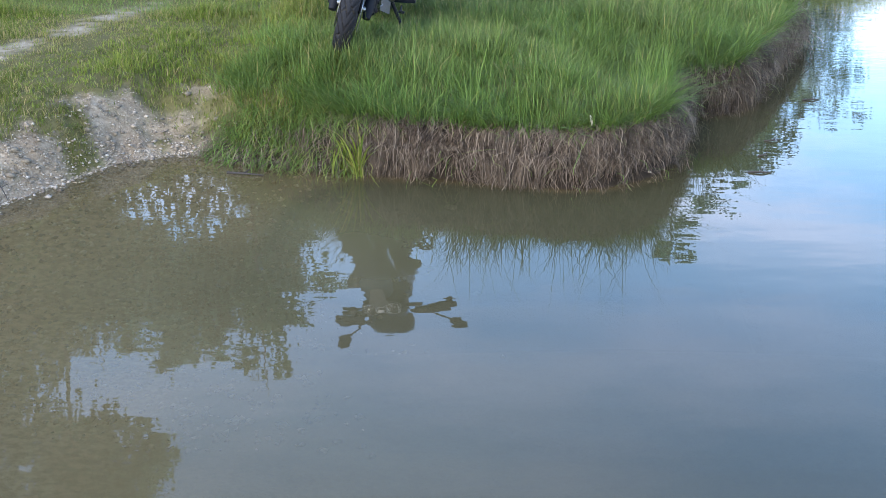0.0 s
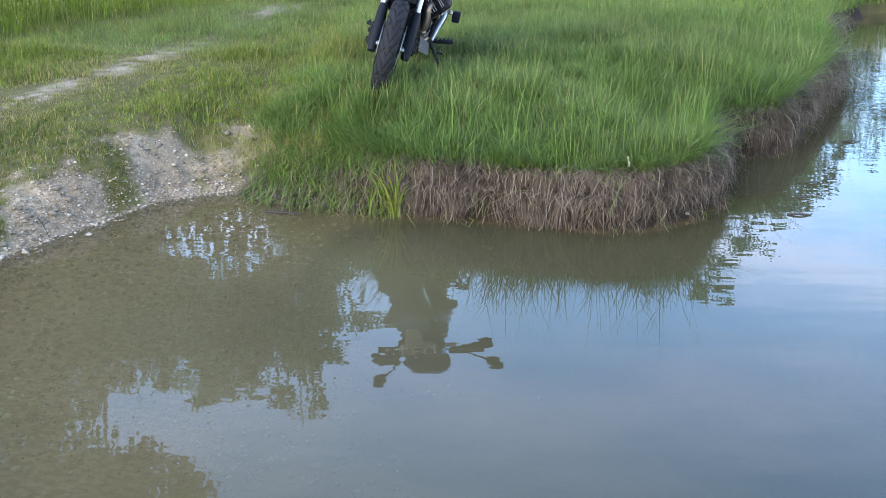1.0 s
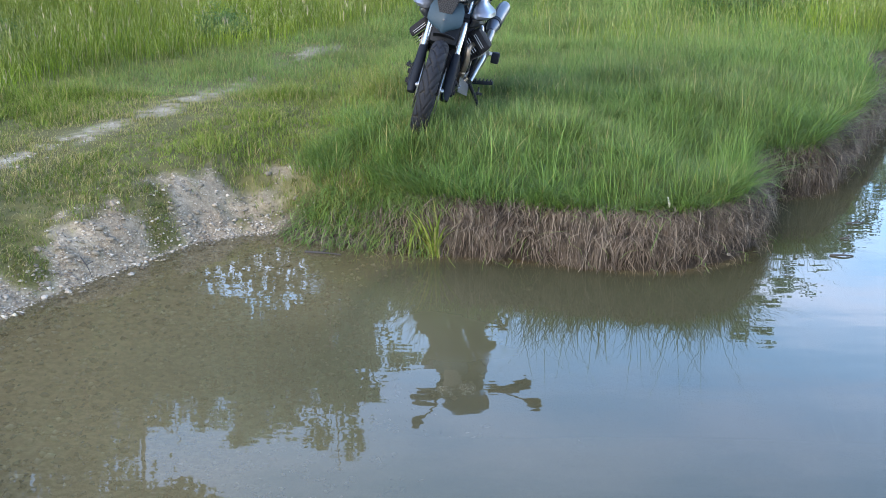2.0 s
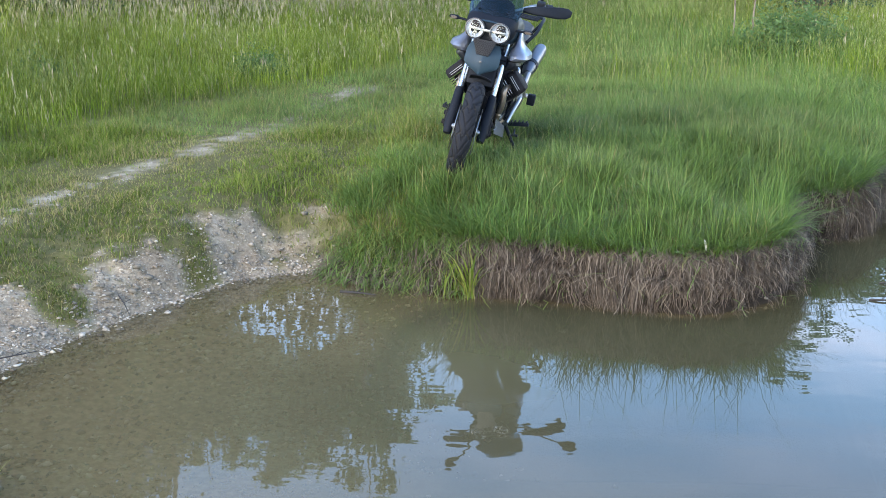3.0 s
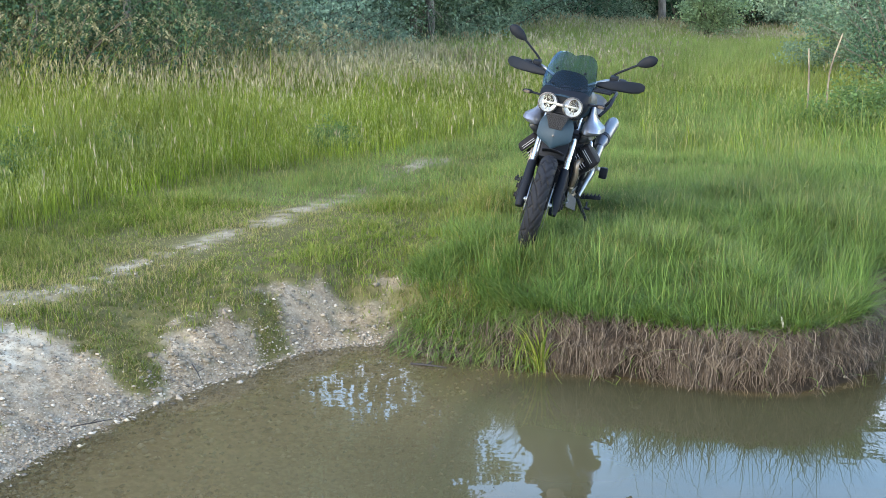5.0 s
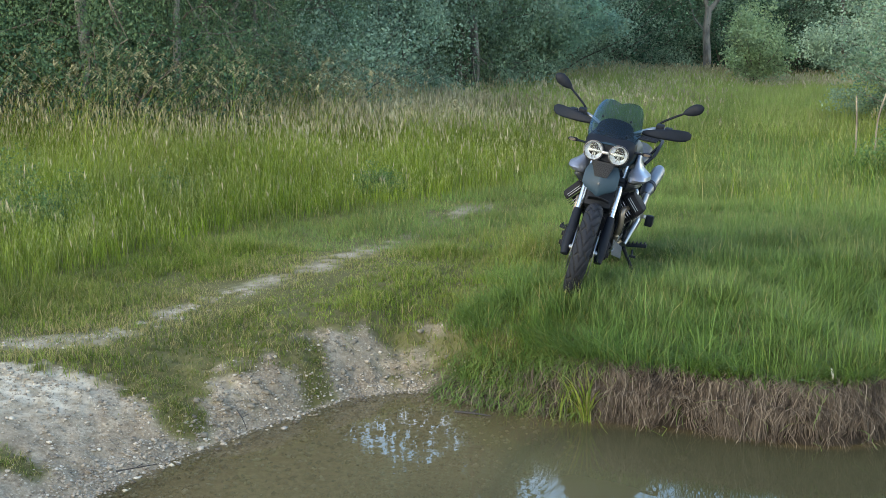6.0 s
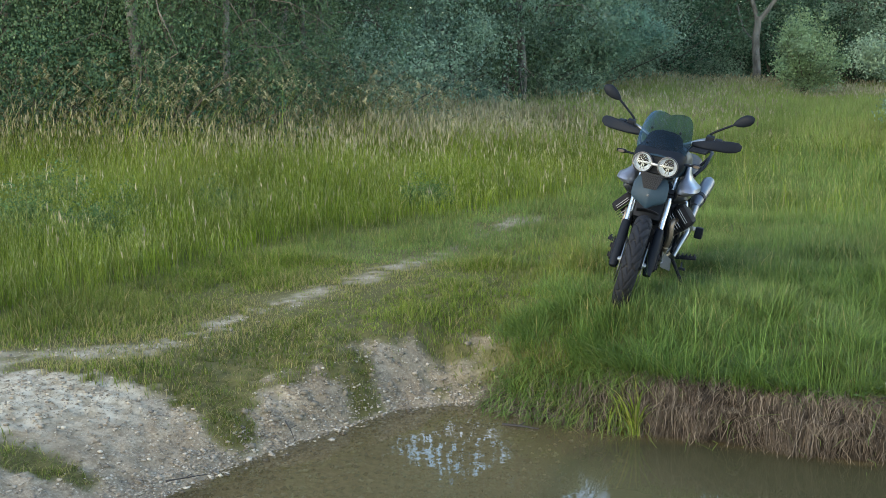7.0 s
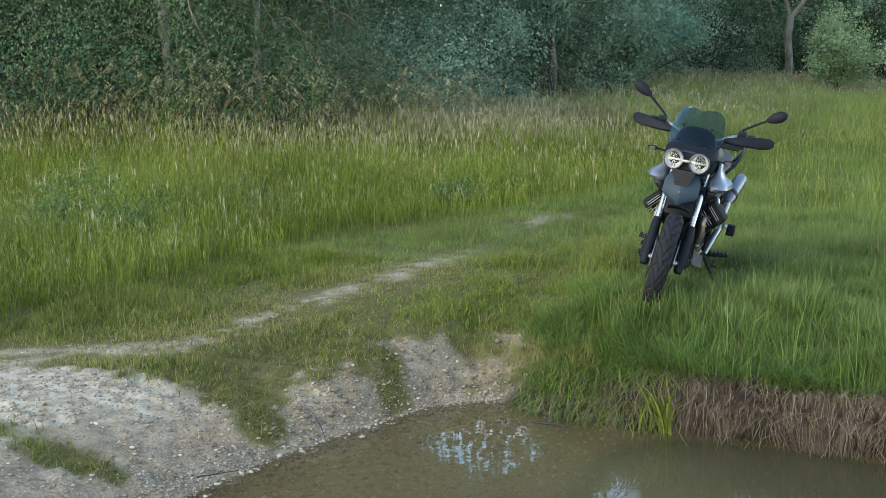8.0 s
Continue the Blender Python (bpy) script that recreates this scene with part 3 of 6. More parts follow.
tagged(ob, "pale dead thatch folding over the bank's lip", "grass")
for key, count, inland, reach, label in (("inner_roots", 1500, (0.0, 0.05), (-0.02, 0.02), "dark inner roots close to the bank's face"), ("hanging_roots", 2500, (0.0, 0.06), (0.015, 0.06), "mat of pale brown roots hanging down the bank")):
    x, y, o = along_bank(8, 23, count, inland)
    lock = clumped(x, y, 8, 61, 1.8)
    ok = rng.uniform(0, 1, len(x)) < (0.12 + 0.88 * lock ** 1.3) * (0.08 + 0.92 * smooth(-0.62, -0.3, x + 0.5 * fbm(x, y, 9, 2, 73)))
    x, y, o, lock = x[ok], y[ok], o[ok], lock[ok]
    z = rng.uniform(0.14, 0.33, len(x)) - 0.05 * clumped(x, y, 3, 66)
    fall = np.minimum(z + 0.015, (0.09 + 0.26 * clumped(x, y, 5, 68, 1.5)) * rng.uniform(0.55, 1.1, len(x)))
    ob = strands(key, np.stack([x, y, z], 1), o, rng.uniform(*reach, len(x)) + 0.045 * clumped(x, y, 5, 67), fall, rng.uniform(0.002, 0.005, len(x)), ROOTS, 6, 0.15, 0.16, 0.014, 0.006, 0.1 * (clumped(x, y, 11, 71, 1.6) - 0.5), hug=4.5)
    tagged(ob, label, "roots")

# the short turf round the motorcycle and the track
x, y = scatter(-6.5, 6, 4.0, 22.0, 1500)
x2, y2 = scatter(-5.0, 3, 5.3, 9.6, 3000)
x, y = np.concatenate([x, x2]), np.concatenate([y, y2])
s = from_shore(x, y)
ok = (s > 0.07) & (rng.uniform(0, 1, len(x)) > bare_ground(x, y) * 1.05) & (rng.uniform(0, 1, len(x)) > 0.4 * tall_zone(x, y)) & (rng.uniform(0, 1, len(x)) < np.clip(9.5 / y, 0.3, 1))
x, y, s = x[ok], y[ok], s[ok]
beside = smooth(0.55, 0.12, to_line(x, y, TRACK) + 0.3 * fbm(x, y, 4, 3, 28))
worn = smooth(1.1, 0.2, to_line(x, y, TRACK)) + smooth(1.0, 0.2, s) * is_beach(x, y)
hh = (0.04 + 0.12 * clumped(x, y, 2.2, 41)) * rng.uniform(0.45, 1.35, len(x)) * (1 - 0.4 * np.clip(worn, 0, 1)) * (1 + 0.5 * smooth(-1.6, 0.8, x)) * (1 + 0.03 * y)
hh = hh + 0.06 * rng.uniform(0.1, 1, len(x)) * smooth(0.75, 0.2, np.hypot((x + 0.5) * 0.9, y - 7.5))
near = y < 9.6
hh = hh * (1 - 0.35 * smooth(1.1, 0.3, s) * is_beach(x, y)) * (1 - 0.45 * beside)
lane = smooth(-1.3, -0.5, x + 0.1 * (y - 8) + fbm(x, y, 1.5, 3, 47)) > rng.uniform(0, 1, len(x))
for key, some, mat, label in (("short_grass", near & ~lane, LAWN, "short trodden yellowish grass round the track"), ("lane_turf", near & lane, TURF, "fresh green grass round the motorcycle")):
    ob, _ = blades(key, x[some], y[some], hh[some] * 0.85, rng.uniform(0.0032, 0.0065, some.sum()), rng.uniform(0.1, 1.2, some.sum()), mat, 2, 0.11, fleck=0.09 + 0.17 * np.clip(worn[some], 0, 1) + 0.35 * beside[some])
    tagged(ob, label, "grass")
for key, some, mat, label in (("farther_short_grass", ~near & lane, LANE, "short green grass of the open lane"), ("trackside_grass", ~near & ~lane, LAWN, "short yellowish grass beside the farther track")):
    ob, _ = blades(key, x[some], y[some], hh[some] * 0.72, rng.uniform(0.004, 0.007, some.sum()) * y[some] / 10, rng.uniform(0.1, 0.9, some.sum()), mat, 1, 0.1, fleck=0.08 + 0.4 * beside[some])
    tagged(ob, label, "grass")

# longer blades left standing about the front wheel
x, y = rng.normal(-0.56, 0.22, 420), rng.normal(7.3, 0.1, 420)
ob, _ = blades("wheel_grass", x, y, rng.uniform(0.12, 0.33, len(x)), rng.uniform(0.003, 0.006, len(x)), rng.uniform(0.1, 0.8, len(x)), TURF, 4, 0.12)
tagged(ob, "longer grass blades about the front wheel", "grass")

# more of the lane behind the motorcycle
x, y = scatter(-4.0, 7.0, 9.4, 25.0, 1900)
ok = (from_shore(x, y) > 0.2) & (rng.uniform(0, 1, len(x)) > 0.7 * tall_zone(x, y)) & (rng.uniform(0, 1, len(x)) > bare_ground(x, y)) & (np.abs(np.arctan2(x, y) + 0.05) < 0.45)
x, y = x[ok], y[ok]
ob, _ = blades("lane_grass", x, y, (0.05 + 0.09 * clumped(x, y, 1.5, 44)) * rng.uniform(0.5, 1.4, len(x)), rng.uniform(0.0045, 0.008, len(x)) * y / 11, rng.uniform(0.1, 0.9, len(x)), LANE, 1, 0.1)
tagged(ob, "green grass of the lane behind the motorcycle", "grass")

# the near bank, underfoot
x, y = scatter(-4.5, 5.0, -3.0, 3.4, 320)
ok = from_shore(x, y) > 0.08
x, y = x[ok], y[ok]
ob, _ = blades("near_bank_grass", x, y, rng.uniform(0.05, 0.16, len(x)), rng.uniform(0.005, 0.009, len(x)), rng.uniform(0.2, 1.2, len(x)), LAWN, 2, 0.12)
tagged(ob, "short green grass on the near bank", "grass")

# tufts that stand in the gravel
xs, ys = [], []
for (ax, ay), (bx, by), radius in TUFTS:
    t = rng.uniform(0, 1, 1500)
    xs.append(ax + (bx - ax) * t + rng.normal(0, radius * 1.3, 1500))
    ys.append(ay + (by - ay) * t + rng.normal(0, radius * 1.1, 1500))
x, y = np.concatenate(xs), np.concatenate(ys)
ok = (from_shore(x, y) > 0.04) & (bare_ground(x, y) < 0.75)
x, y = x[ok], y[ok]
ob, _ = blades("beach_tufts", x, y, rng.uniform(0.015, 0.075, len(x)) * (0.4 + 0.8 * clumped(x, y, 7, 49)), rng.uniform(0.003, 0.005, len(x)), rng.uniform(0.4, 1.6, len(x)), LAWN, 2, 0.35)
tagged(ob, "small grass tufts growing in the gravel", "grass")

# the uncut meadow, with seed heads
LEFT_EDGE = ([4, 7, 9.5, 11.5, 12.8, 17, 25], [-5.0, -5.1, -4.55, -3.55, -2.65, -1.2, 0.3])
x, y = scatter(-16, 9, 4.5, 24.0, 540)
x2, y2 = scatter(-8, 0, 6.0, 15.0, 420)
x, y = np.concatenate([x, x2]), np.concatenate([y, y2])
ok = (from_shore(x, y) > 0.3) & (rng.uniform(0, 1, len(x)) < tall_zone(x, y)) & (np.abs(np.arctan2(x, y) + 0.2) < 0.62)
x, y = x[ok], y[ok]
inside = np.interp(y, *LEFT_EDGE) - x
grown_up = np.where(inside > -1.4, smooth(-1.0, 5.0, inside), 0.35)
hh = (0.2 + 0.56 * grown_up + 0.16 * clumped(x, y, 0.8, 50) + 0.4 * smooth(3.8, 8.0, inside)) * rng.uniform(0.6, 1.15, len(x))
ob, tips = blades("meadow_grass", x, y, hh, rng.uniform(0.0035, 0.0065, len(x)) * np.maximum(1, y / 13), rng.uniform(0.05, 0.8, len(x)), MEADOW, 2, 0.06)
tagged(ob, "uncut yellow-green meadow grass in early summer", "grass")


def seed_heads(name, tips, size, label, mat=SEED, spread=0.3, slim=0.05, rise=1.0):
    """Feathery heads: four narrow leaflets about each tip."""
    n = len(tips)
    vs, qs = [], []
    for j in range(3):
        a = rng.uniform(0, 6.28, n)
        lean = np.stack([np.cos(a) * spread, np.sin(a) * spread, np.full(n, rise)], 1)
        L = size[:, None] * rng.uniform(0.7, 1.2, (n, 1))
        base = tips - np.array([0, 0, 1.0]) * size[:, None] * (0.15 + 0.22 * j)
        side = np.stack([-np.sin(a), np.cos(a), np.zeros(n)], 1) * L * slim
        vs.append(np.stack([base - side, base + lean * L * 0.3 + side * 1.6, base + lean * L * 0.85], 1))
        qs.append(np.arange(3 * n).reshape(n, 3) + 3 * n * j)
    tint = np.ones((9 * n, 4))
    tint[:, 0] = np.tile(np.repeat(rng.uniform(0, 1, n), 3), 3)
    tint[:, 1:3] = 0.0
    return tagged(mesh_object(name, np.concatenate(vs).reshape(-1, 3), [np.concatenate(qs)], mat, [("tint", "FLOAT_COLOR", tint)], flat=True), label, "grass", kind="stuff")


crest = smooth(1.6, 4.2, inside) * smooth(14.8, 17.0, np.hypot(tips[:, 0], tips[:, 1]))
high = rng.uniform(0, 1, len(tips)) < 0.012 + 0.42 * crest + 0.08 * smooth(15, 20, tips[:, 1]) * smooth(-0.2, 0.8, inside)
seed_heads("meadow_seed_heads", tips[high], 0.085 * rng.uniform(0.6, 1.4, high.sum()) * np.maximum(1, tips[high][:, 1] / 15), "straw-coloured seed heads over the meadow grass", SEED, 0.28, 0.05)

soft = ~high & (rng.uniform(0, 1, len(tips)) < 0.4)
seed_heads("meadow_panicles", tips[soft], 0.033 * rng.uniform(0.4, 1.5, soft.sum()) * np.maximum(1, tips[soft][:, 1] / 12), "fine yellowish grass flowers over the meadow", PANICLE, 0.45, 0.05)

# tall stalks with nodding plumes along the crest below the trees
x, y = scatter(-14, 0.5, 12.5, 19.5, 30)
inside = np.interp(y, *LEFT_EDGE) - x
ok = rng.uniform(0, 1, len(x)) < smooth(1.6, 6.0, inside) * (0.2 + 0.8 * clumped(x, y, 0.9, 58, 1.6))
x, y = x[ok], y[ok]
wind = 0.4 + rng.normal(0, 0.7, len(x))
ob, tall_tips = blades("tall_stalks", x, y, rng.uniform(1.0, 1.5, len(x)) * (0.85 + 0.6 * smooth(-3, -7, x)), rng.uniform(0.006, 0.009, len(x)), rng.uniform(0.2, 0.75, len(x)), MEADOW, 6, 0.2, wind, tilt=rng.uniform(0, 0.15, len(x)))
tagged(ob, "tall slender grass stalks below the trees", "grass")
plume = np.repeat(np.arange(len(x)), 5)
lean = rng.uniform(0.02, 0.16, len(plume))
spots = tall_tips[plume] + np.stack([np.cos(wind[plume]) * lean, np.sin(wind[plume]) * lean, 0.02 - 3.2 * lean ** 2 - rng.uniform(0, 0.06, len(plume))], 1)
seed_heads("tall_stalk_heads", spots, 0.1 * rng.uniform(0.6, 1.4, len(plume)), "nodding tan plumes of the tall stalks", PLUME, 0.6, 0.09, -0.35)

# flowering grass in the lane's far part
x, y = scatter(0.2, 5.4, 10.8, 22.0, 90)
ok = (from_shore(x, y) > 0.5) & (rng.uniform(0, 1, len(x)) < smooth(10.8, 12.8, y) * clumped(x, y, 0.7, 57, 1.4))
x, y = x[ok], y[ok]
ob, lane_tips = blades("lane_stalks", x, y, rng.uniform(0.2, 0.48, len(x)), rng.uniform(0.0035, 0.006, len(x)) * y / 12, rng.uniform(0.1, 0.8, len(x)), MEADOW, 2, 0.2)
tagged(ob, "flowering grass stalks in the lane", "grass")
seed_heads("lane_seed_heads", lane_tips, 0.04 * rng.uniform(0.5, 1.4, len(x)) * y / 14, "yellowish grass heads over the lane", PANICLE, 0.45, 0.06)

# rank grass and weeds about the roadside bush
x, y = scatter(1.7, 4.6, 13.5, 18.5, 260)
ok = rng.uniform(0, 1, len(x)) < smooth(1.9, 0.5, np.hypot(x - 3.3, (y - 16.2) * 0.7)) * (0.3 + 0.7 * clumped(x, y, 1.5, 59))
x, y = x[ok], y[ok]
ob, weed_tips = blades("weed_grass", x, y, rng.uniform(0.3, 0.75, len(x)), rng.uniform(0.006, 0.012, len(x)), rng.uniform(0.2, 1.0, len(x)), LUSH, 3, 0.2)
tagged(ob, "rank dark green grass round the stakes", "grass")

# the far meadow, out to the wood
x, y = scatter(-22, 16, 23, 60, 64)
x2, y2 = scatter(-6, 10, 22, 46, 150)
x, y = np.concatenate([x, x2]), np.concatenate([y, y2])
ok = (from_shore(x, y) > 0.3) & (np.abs(np.arctan2(x, y) + 0.2) < 0.62)
x, y = x[ok], y[ok]
tz = tall_zone(x, y)
hh = (0.22 + 0.4 * tz + 0.2 * clumped(x, y, 0.4, 55)) * rng.uniform(0.6, 1.2, len(x))
ob, far_tips = blades("far_meadow_grass", x, y, hh, rng.uniform(0.014, 0.024, len(x)) * (y / 30), rng.uniform(0.1, 0.7, len(x)), FAR_FIELD, 1, 0.1)
tagged(ob, "distant field of green meadow grass", "grass")
high = rng.uniform(0, 1, len(x)) < 0.12 * tz + 0.3 * smooth(38, 44, y)
seed_heads("far_seed_heads", far_tips[high], 0.1 * rng.uniform(0.6, 1.4, high.sum()), "pale seed heads over the distant field", SEED, 0.45, 0.1)

# ---- trees and bushes ----
def tube_arrays(path, radii, sides=6):
    path, radii = np.asarray(path, float), np.asarray(radii, float)
    d = np.gradient(path, axis=0)
    d /= np.linalg.norm(d, axis=1)[:, None] + 1e-9
    ref = np.where(np.abs(d[:, 2:3]) > 0.9, np.array([[1.0, 0, 0]]), np.array([[0, 0, 1.0]]))
    u = np.cross(d, ref)
    u /= np.linalg.norm(u, axis=1)[:, None] + 1e-9
    w = np.cross(d, u)
    a = np.linspace(0, 2 * np.pi, sides, endpoint=False)
    ring = path[:, None] + radii[:, None, None] * (u[:, None] * np.cos(a)[None, :, None] + w[:, None] * np.sin(a)[None, :, None])
    k = len(path)
    i = np.arange(k * sides).reshape(k, sides)
    q = np.stack([i[:-1], np.roll(i[:-1], -1, 1), np.roll(i[1:], -1, 1), i[1:]], -1).reshape(-1, 4)
    return ring.reshape(-1, 3), q


def bend(points, steps=6):
    """A smooth line through the points."""
    p = np.asarray(points, float)
    p = np.vstack([2 * p[0] - p[1], p, 2 * p[-1] - p[-2]])
    out = []
    for i in range(1, len(p) - 2):
        for u in np.linspace(0, 1, steps, endpoint=False):
            a, b, c, d = p[i - 1:i + 3]
            out.append(0.5 * (2 * b + (c - a) * u + (2 * a - 5 * b + 4 * c - d) * u * u + (3 * b - a - 3 * c + d) * u ** 3))
    return np.array(out + [p[-2]])


def joined(pieces):
    vs, qs, n = [], [], 0
    for v, q in pieces:
        vs.append(v)
        qs.append(q + n)
        n += len(v)
    return np.concatenate(vs), np.concatenate(qs)


def leaf_arrays(centre, size, r, droop=0.3, corners=4):
    n = len(centre)
    a, e = r.uniform(0, 2 * np.pi, n), r.normal(-droop, 0.5, n)
    along = np.stack([np.cos(a) * np.cos(e), np.sin(a) * np.cos(e), np.sin(e)], 1)
    b = r.uniform(0, 2 * np.pi, n)
    side = np.cross(along, np.stack([np.cos(b), np.sin(b), r.uniform(-1, 1, n)], 1))
    side /= np.linalg.norm(side, axis=1)[:, None] + 1e-9
    L, Wd = size[:, None], size[:, None] * 0.34
    v = np.stack([centre, centre + along * L * 0.45 + side * Wd, centre + along * L, centre + along * L * 0.45 - side * Wd], 1)
    if corners == 3:
        v = np.stack([centre - side * Wd, centre + along * L, centre + side * Wd * 1.2], 1)
    q = np.arange(corners * n).reshape(n, corners)
    t = np.zeros((n, corners, 4))
    t[..., 0] = r.uniform(0, 1, n)[:, None]
    t[..., 1] = 0.5
    t[..., 2] = np.where(r.uniform(0, 1, n) < 0.05, 0.6, 0.0)[:, None]
    t[..., 3] = 1
    return v.reshape(-1, 3), q, t.reshape(-1, 4)


def tree(name, height, spread, seed, bark, leaf, leaves, leaf_size, low=0.12, weep=0.0, trunk_r=None, limbs=26, label="", corners=4, crown_power=0.7):
    """A tapered trunk with limbs and a crown of separate leaves in uneven sprays."""
    r = np.random.default_rng(seed)
    root = new(name)
    tr = trunk_r or 0.012 * height
    k = 9
    zz = np.linspace(0, 1, k)
    sway = np.cumsum(r.normal(0, 0.012 * height, (k, 2)), 0)
    sway -= sway[0]
    path = np.stack([sway[:, 0], sway[:, 1], zz * height * 0.97 - 0.15], 1)
    pieces, ends = [], []
    for i in range(limbs):
        f = low + (0.97 - low) * (i + r.uniform(0, 1)) / limbs
        p0 = np.array([np.interp(f, zz, path[:, c]) for c in range(3)])
        rel = (f - low) / (1 - low)
        length = spread * (np.sin(np.pi * np.clip(rel * 0.8 + 0.18, 0, 1)) ** crown_power) * r.uniform(0.6, 1.15)
        a = i * 2.4 + r.normal(0, 0.4)
        u = np.linspace(0, 1, 6)[:, None]
        rise = r.uniform(0.25, 0.8) * length
        p = p0 + np.concatenate([np.cos(a) * length * u, np.sin(a) * length * u, rise * u - weep * length * u ** 2.2], 1)
        p[1:] += r.normal(0, 0.04 * length, (5, 3))
        pieces.append(tube_arrays(p, tr * 0.3 * (1 - rel * 0.6) * (1 - 0.9 * u[:, 0]), 5))
        for j in range(5):
            q = p[2 + (j % 4)] + r.normal(0, 0.06 * length, 3)
            ends.append((q, max(length * r.uniform(0.22, 0.42), 0.35)))
            aa = r.uniform(0, 6.28)
            tw = length * r.uniform(0.15, 0.4)
            tip = q + np.array([np.cos(aa) * tw, np.sin(aa) * tw, tw * (0.3 - 1.3 * weep)])
            pieces.append(tube_arrays(np.linspace(p[2 + (j % 4)], tip, 3), np.array([0.007, 0.005, 0.002]) * (1 + height / 20), 3))
            ends.append((tip, max(length * r.uniform(0.16, 0.3), 0.28)))
    v, q = tube_arrays(path, tr * (1 - zz * 0.93), 8)
    mesh_object("trunk", v, [q], bark, parent=root)
    v, q = joined(pieces)
    mesh_object("branch", v, [q], BARK_DARK, parent=root)
    weight = np.array([e[1] ** 2 * (3.0 if e[0][2] < 3.6 else 1.0) for e in ends])
    weight *= r.uniform(0.25, 1.6, len(ends)) ** 2
    pick = r.choice(len(ends), leaves, p=weight / weight.sum())
    c = np.array([e[0] for e in ends])[pick]
    rad = np.array([e[1] for e in ends])[pick]
    off = r.normal(0, 0.4, (leaves, 3))
    off[:, 2] *= 0.55
    if weep:
        off[:, 2] -= weep * np.abs(r.normal(0, 1.0, leaves)) * 1.3
        off[:, :2] *= 0.75
    centre = c + off * rad[:, None]
    spray = r.uniform(0, 1, len(ends))[pick]
    if weep > 0.5:
        # half of the leaves hang in strings from the twigs
        strings = 1100
        foot = r.choice(len(ends), strings, p=weight / weight.sum())
        top = np.array([e[0] for e in ends])[foot] + r.normal(0, 0.35, (strings, 3)) * np.array([e[1] for e in ends])[foot][:, None]
        long, tone = r.uniform(0.4, 1.7, strings), r.uniform(0, 1, strings)
        on = r.integers(0, strings, leaves // 2)
        down = r.uniform(0, 1, len(on)) * long[on]
        centre[:len(on)] = top[on] + r.normal(0, 0.045, (len(on), 3)) - np.array([0, 0, 1.0]) * down[:, None]
        spray[:len(on)] = 0.35 + 0.65 * tone[on]
    centre[:, 2] = np.maximum(centre[:, 2], 0.1)
    lv, lq, lt = leaf_arrays(centre, leaf_size * r.uniform(0.6, 1.3, leaves) * (1 + (2.1 if leaf_size < 0.1 else 0.2) * smooth(3.5, 5.5, centre[:, 2])), r, 0.3 + weep, corners)
    lt[:, 0] = 0.4 * lt[:, 0] + 0.6 * np.repeat(spray, corners)
    mesh_object("crown", lv, [lq], leaf, [("tint", "FLOAT_COLOR", lt)], parent=root, flat=True)
    return tagged(root, label, "tree")


def bush(name, height, spread, seed, leaf, leaves, leaf_size, label="", category="bush"):
    """Many stems from one foot, leaves from low down."""
    r = np.random.default_rng(seed)
    root = new(name)
    pieces, cs, rs = [], [], []
    for i in range(22):
        a, f = i * 2.4 + r.normal(0, 0.3), np.sqrt((i + 0.5) / 22)
        tip = np.array([np.cos(a) * spread * f, np.sin(a) * spread * f, height * (1 - 0.55 * f ** 2.5) * r.uniform(0.8, 1.08)])
        u = np.linspace(0, 1, 6)[:, None]
        p = np.concatenate([tip[:1] * u ** 1.5, tip[1:2] * u ** 1.5, tip[2:] * u], 1) + r.normal(0, 0.02 * height, (6, 3)) * u
        pieces.append(tube_arrays(p, 0.012 * height * (1 - 0.85 * u[:, 0]), 5))
        for j in range(2, 6):
            for _ in range(3):
                cs.append(p[j] + r.normal(0, 0.1 * spread, 3))
                rs.append(spread * r.uniform(0.14, 0.3))
    v, q = joined(pieces)
    mesh_object("stem", v, [q], BARK_DARK, parent=root)
    weight = r.uniform(0.2, 1.6, len(cs)) ** 2
    pick = r.choice(len(cs), leaves, p=weight / weight.sum())
    centre = np.array(cs)[pick] + r.normal(0, 0.55, (leaves, 3)) * np.array(rs)[pick][:, None]
    centre[:, 2] = np.maximum(centre[:, 2], 0.05)
    lv, lq, lt = leaf_arrays(centre, leaf_size * r.uniform(0.6, 1.3, leaves), r, -0.2)
    lt[:, 0] = 0.45 * lt[:, 0] + 0.55 * np.repeat(r.uniform(0, 1, len(cs))[pick], 4)
    mesh_object("foliage", lv, [lq], leaf, [("tint", "FLOAT_COLOR", lt)], parent=root, flat=True)
    return tagged(root, label, category)


def at(az, dist):
    """A place by its bearing from the camera (degrees, right is plus) and distance."""
    return dist * math.sin(radians(az)), dist * math.cos(radians(az))


def stand(ob, az, dist, turn=0.0, size=1.0, sink=0.05):
    x, y = at(az, dist)
    ob.matrix_basis = pose(x, y, float(land_height(np.array([x]), np.array([y]))[0]) - sink, 0, 0, turn) @ Matrix.Scale(size, 4)
    return ob


def again(ob, az, dist, turn, size=1.0):
    x, y = at(az, dist)
    c = copy_thing(ob, pose(x, y, float(land_height(np.array([x]), np.array([y]))[0]) - 0.05, 0, 0, turn))
    c.scale = (size, size, size)
    return c


def grown(ob, az, dist, turn, height, tall):
    return again(ob, az, dist, turn, height / tall)


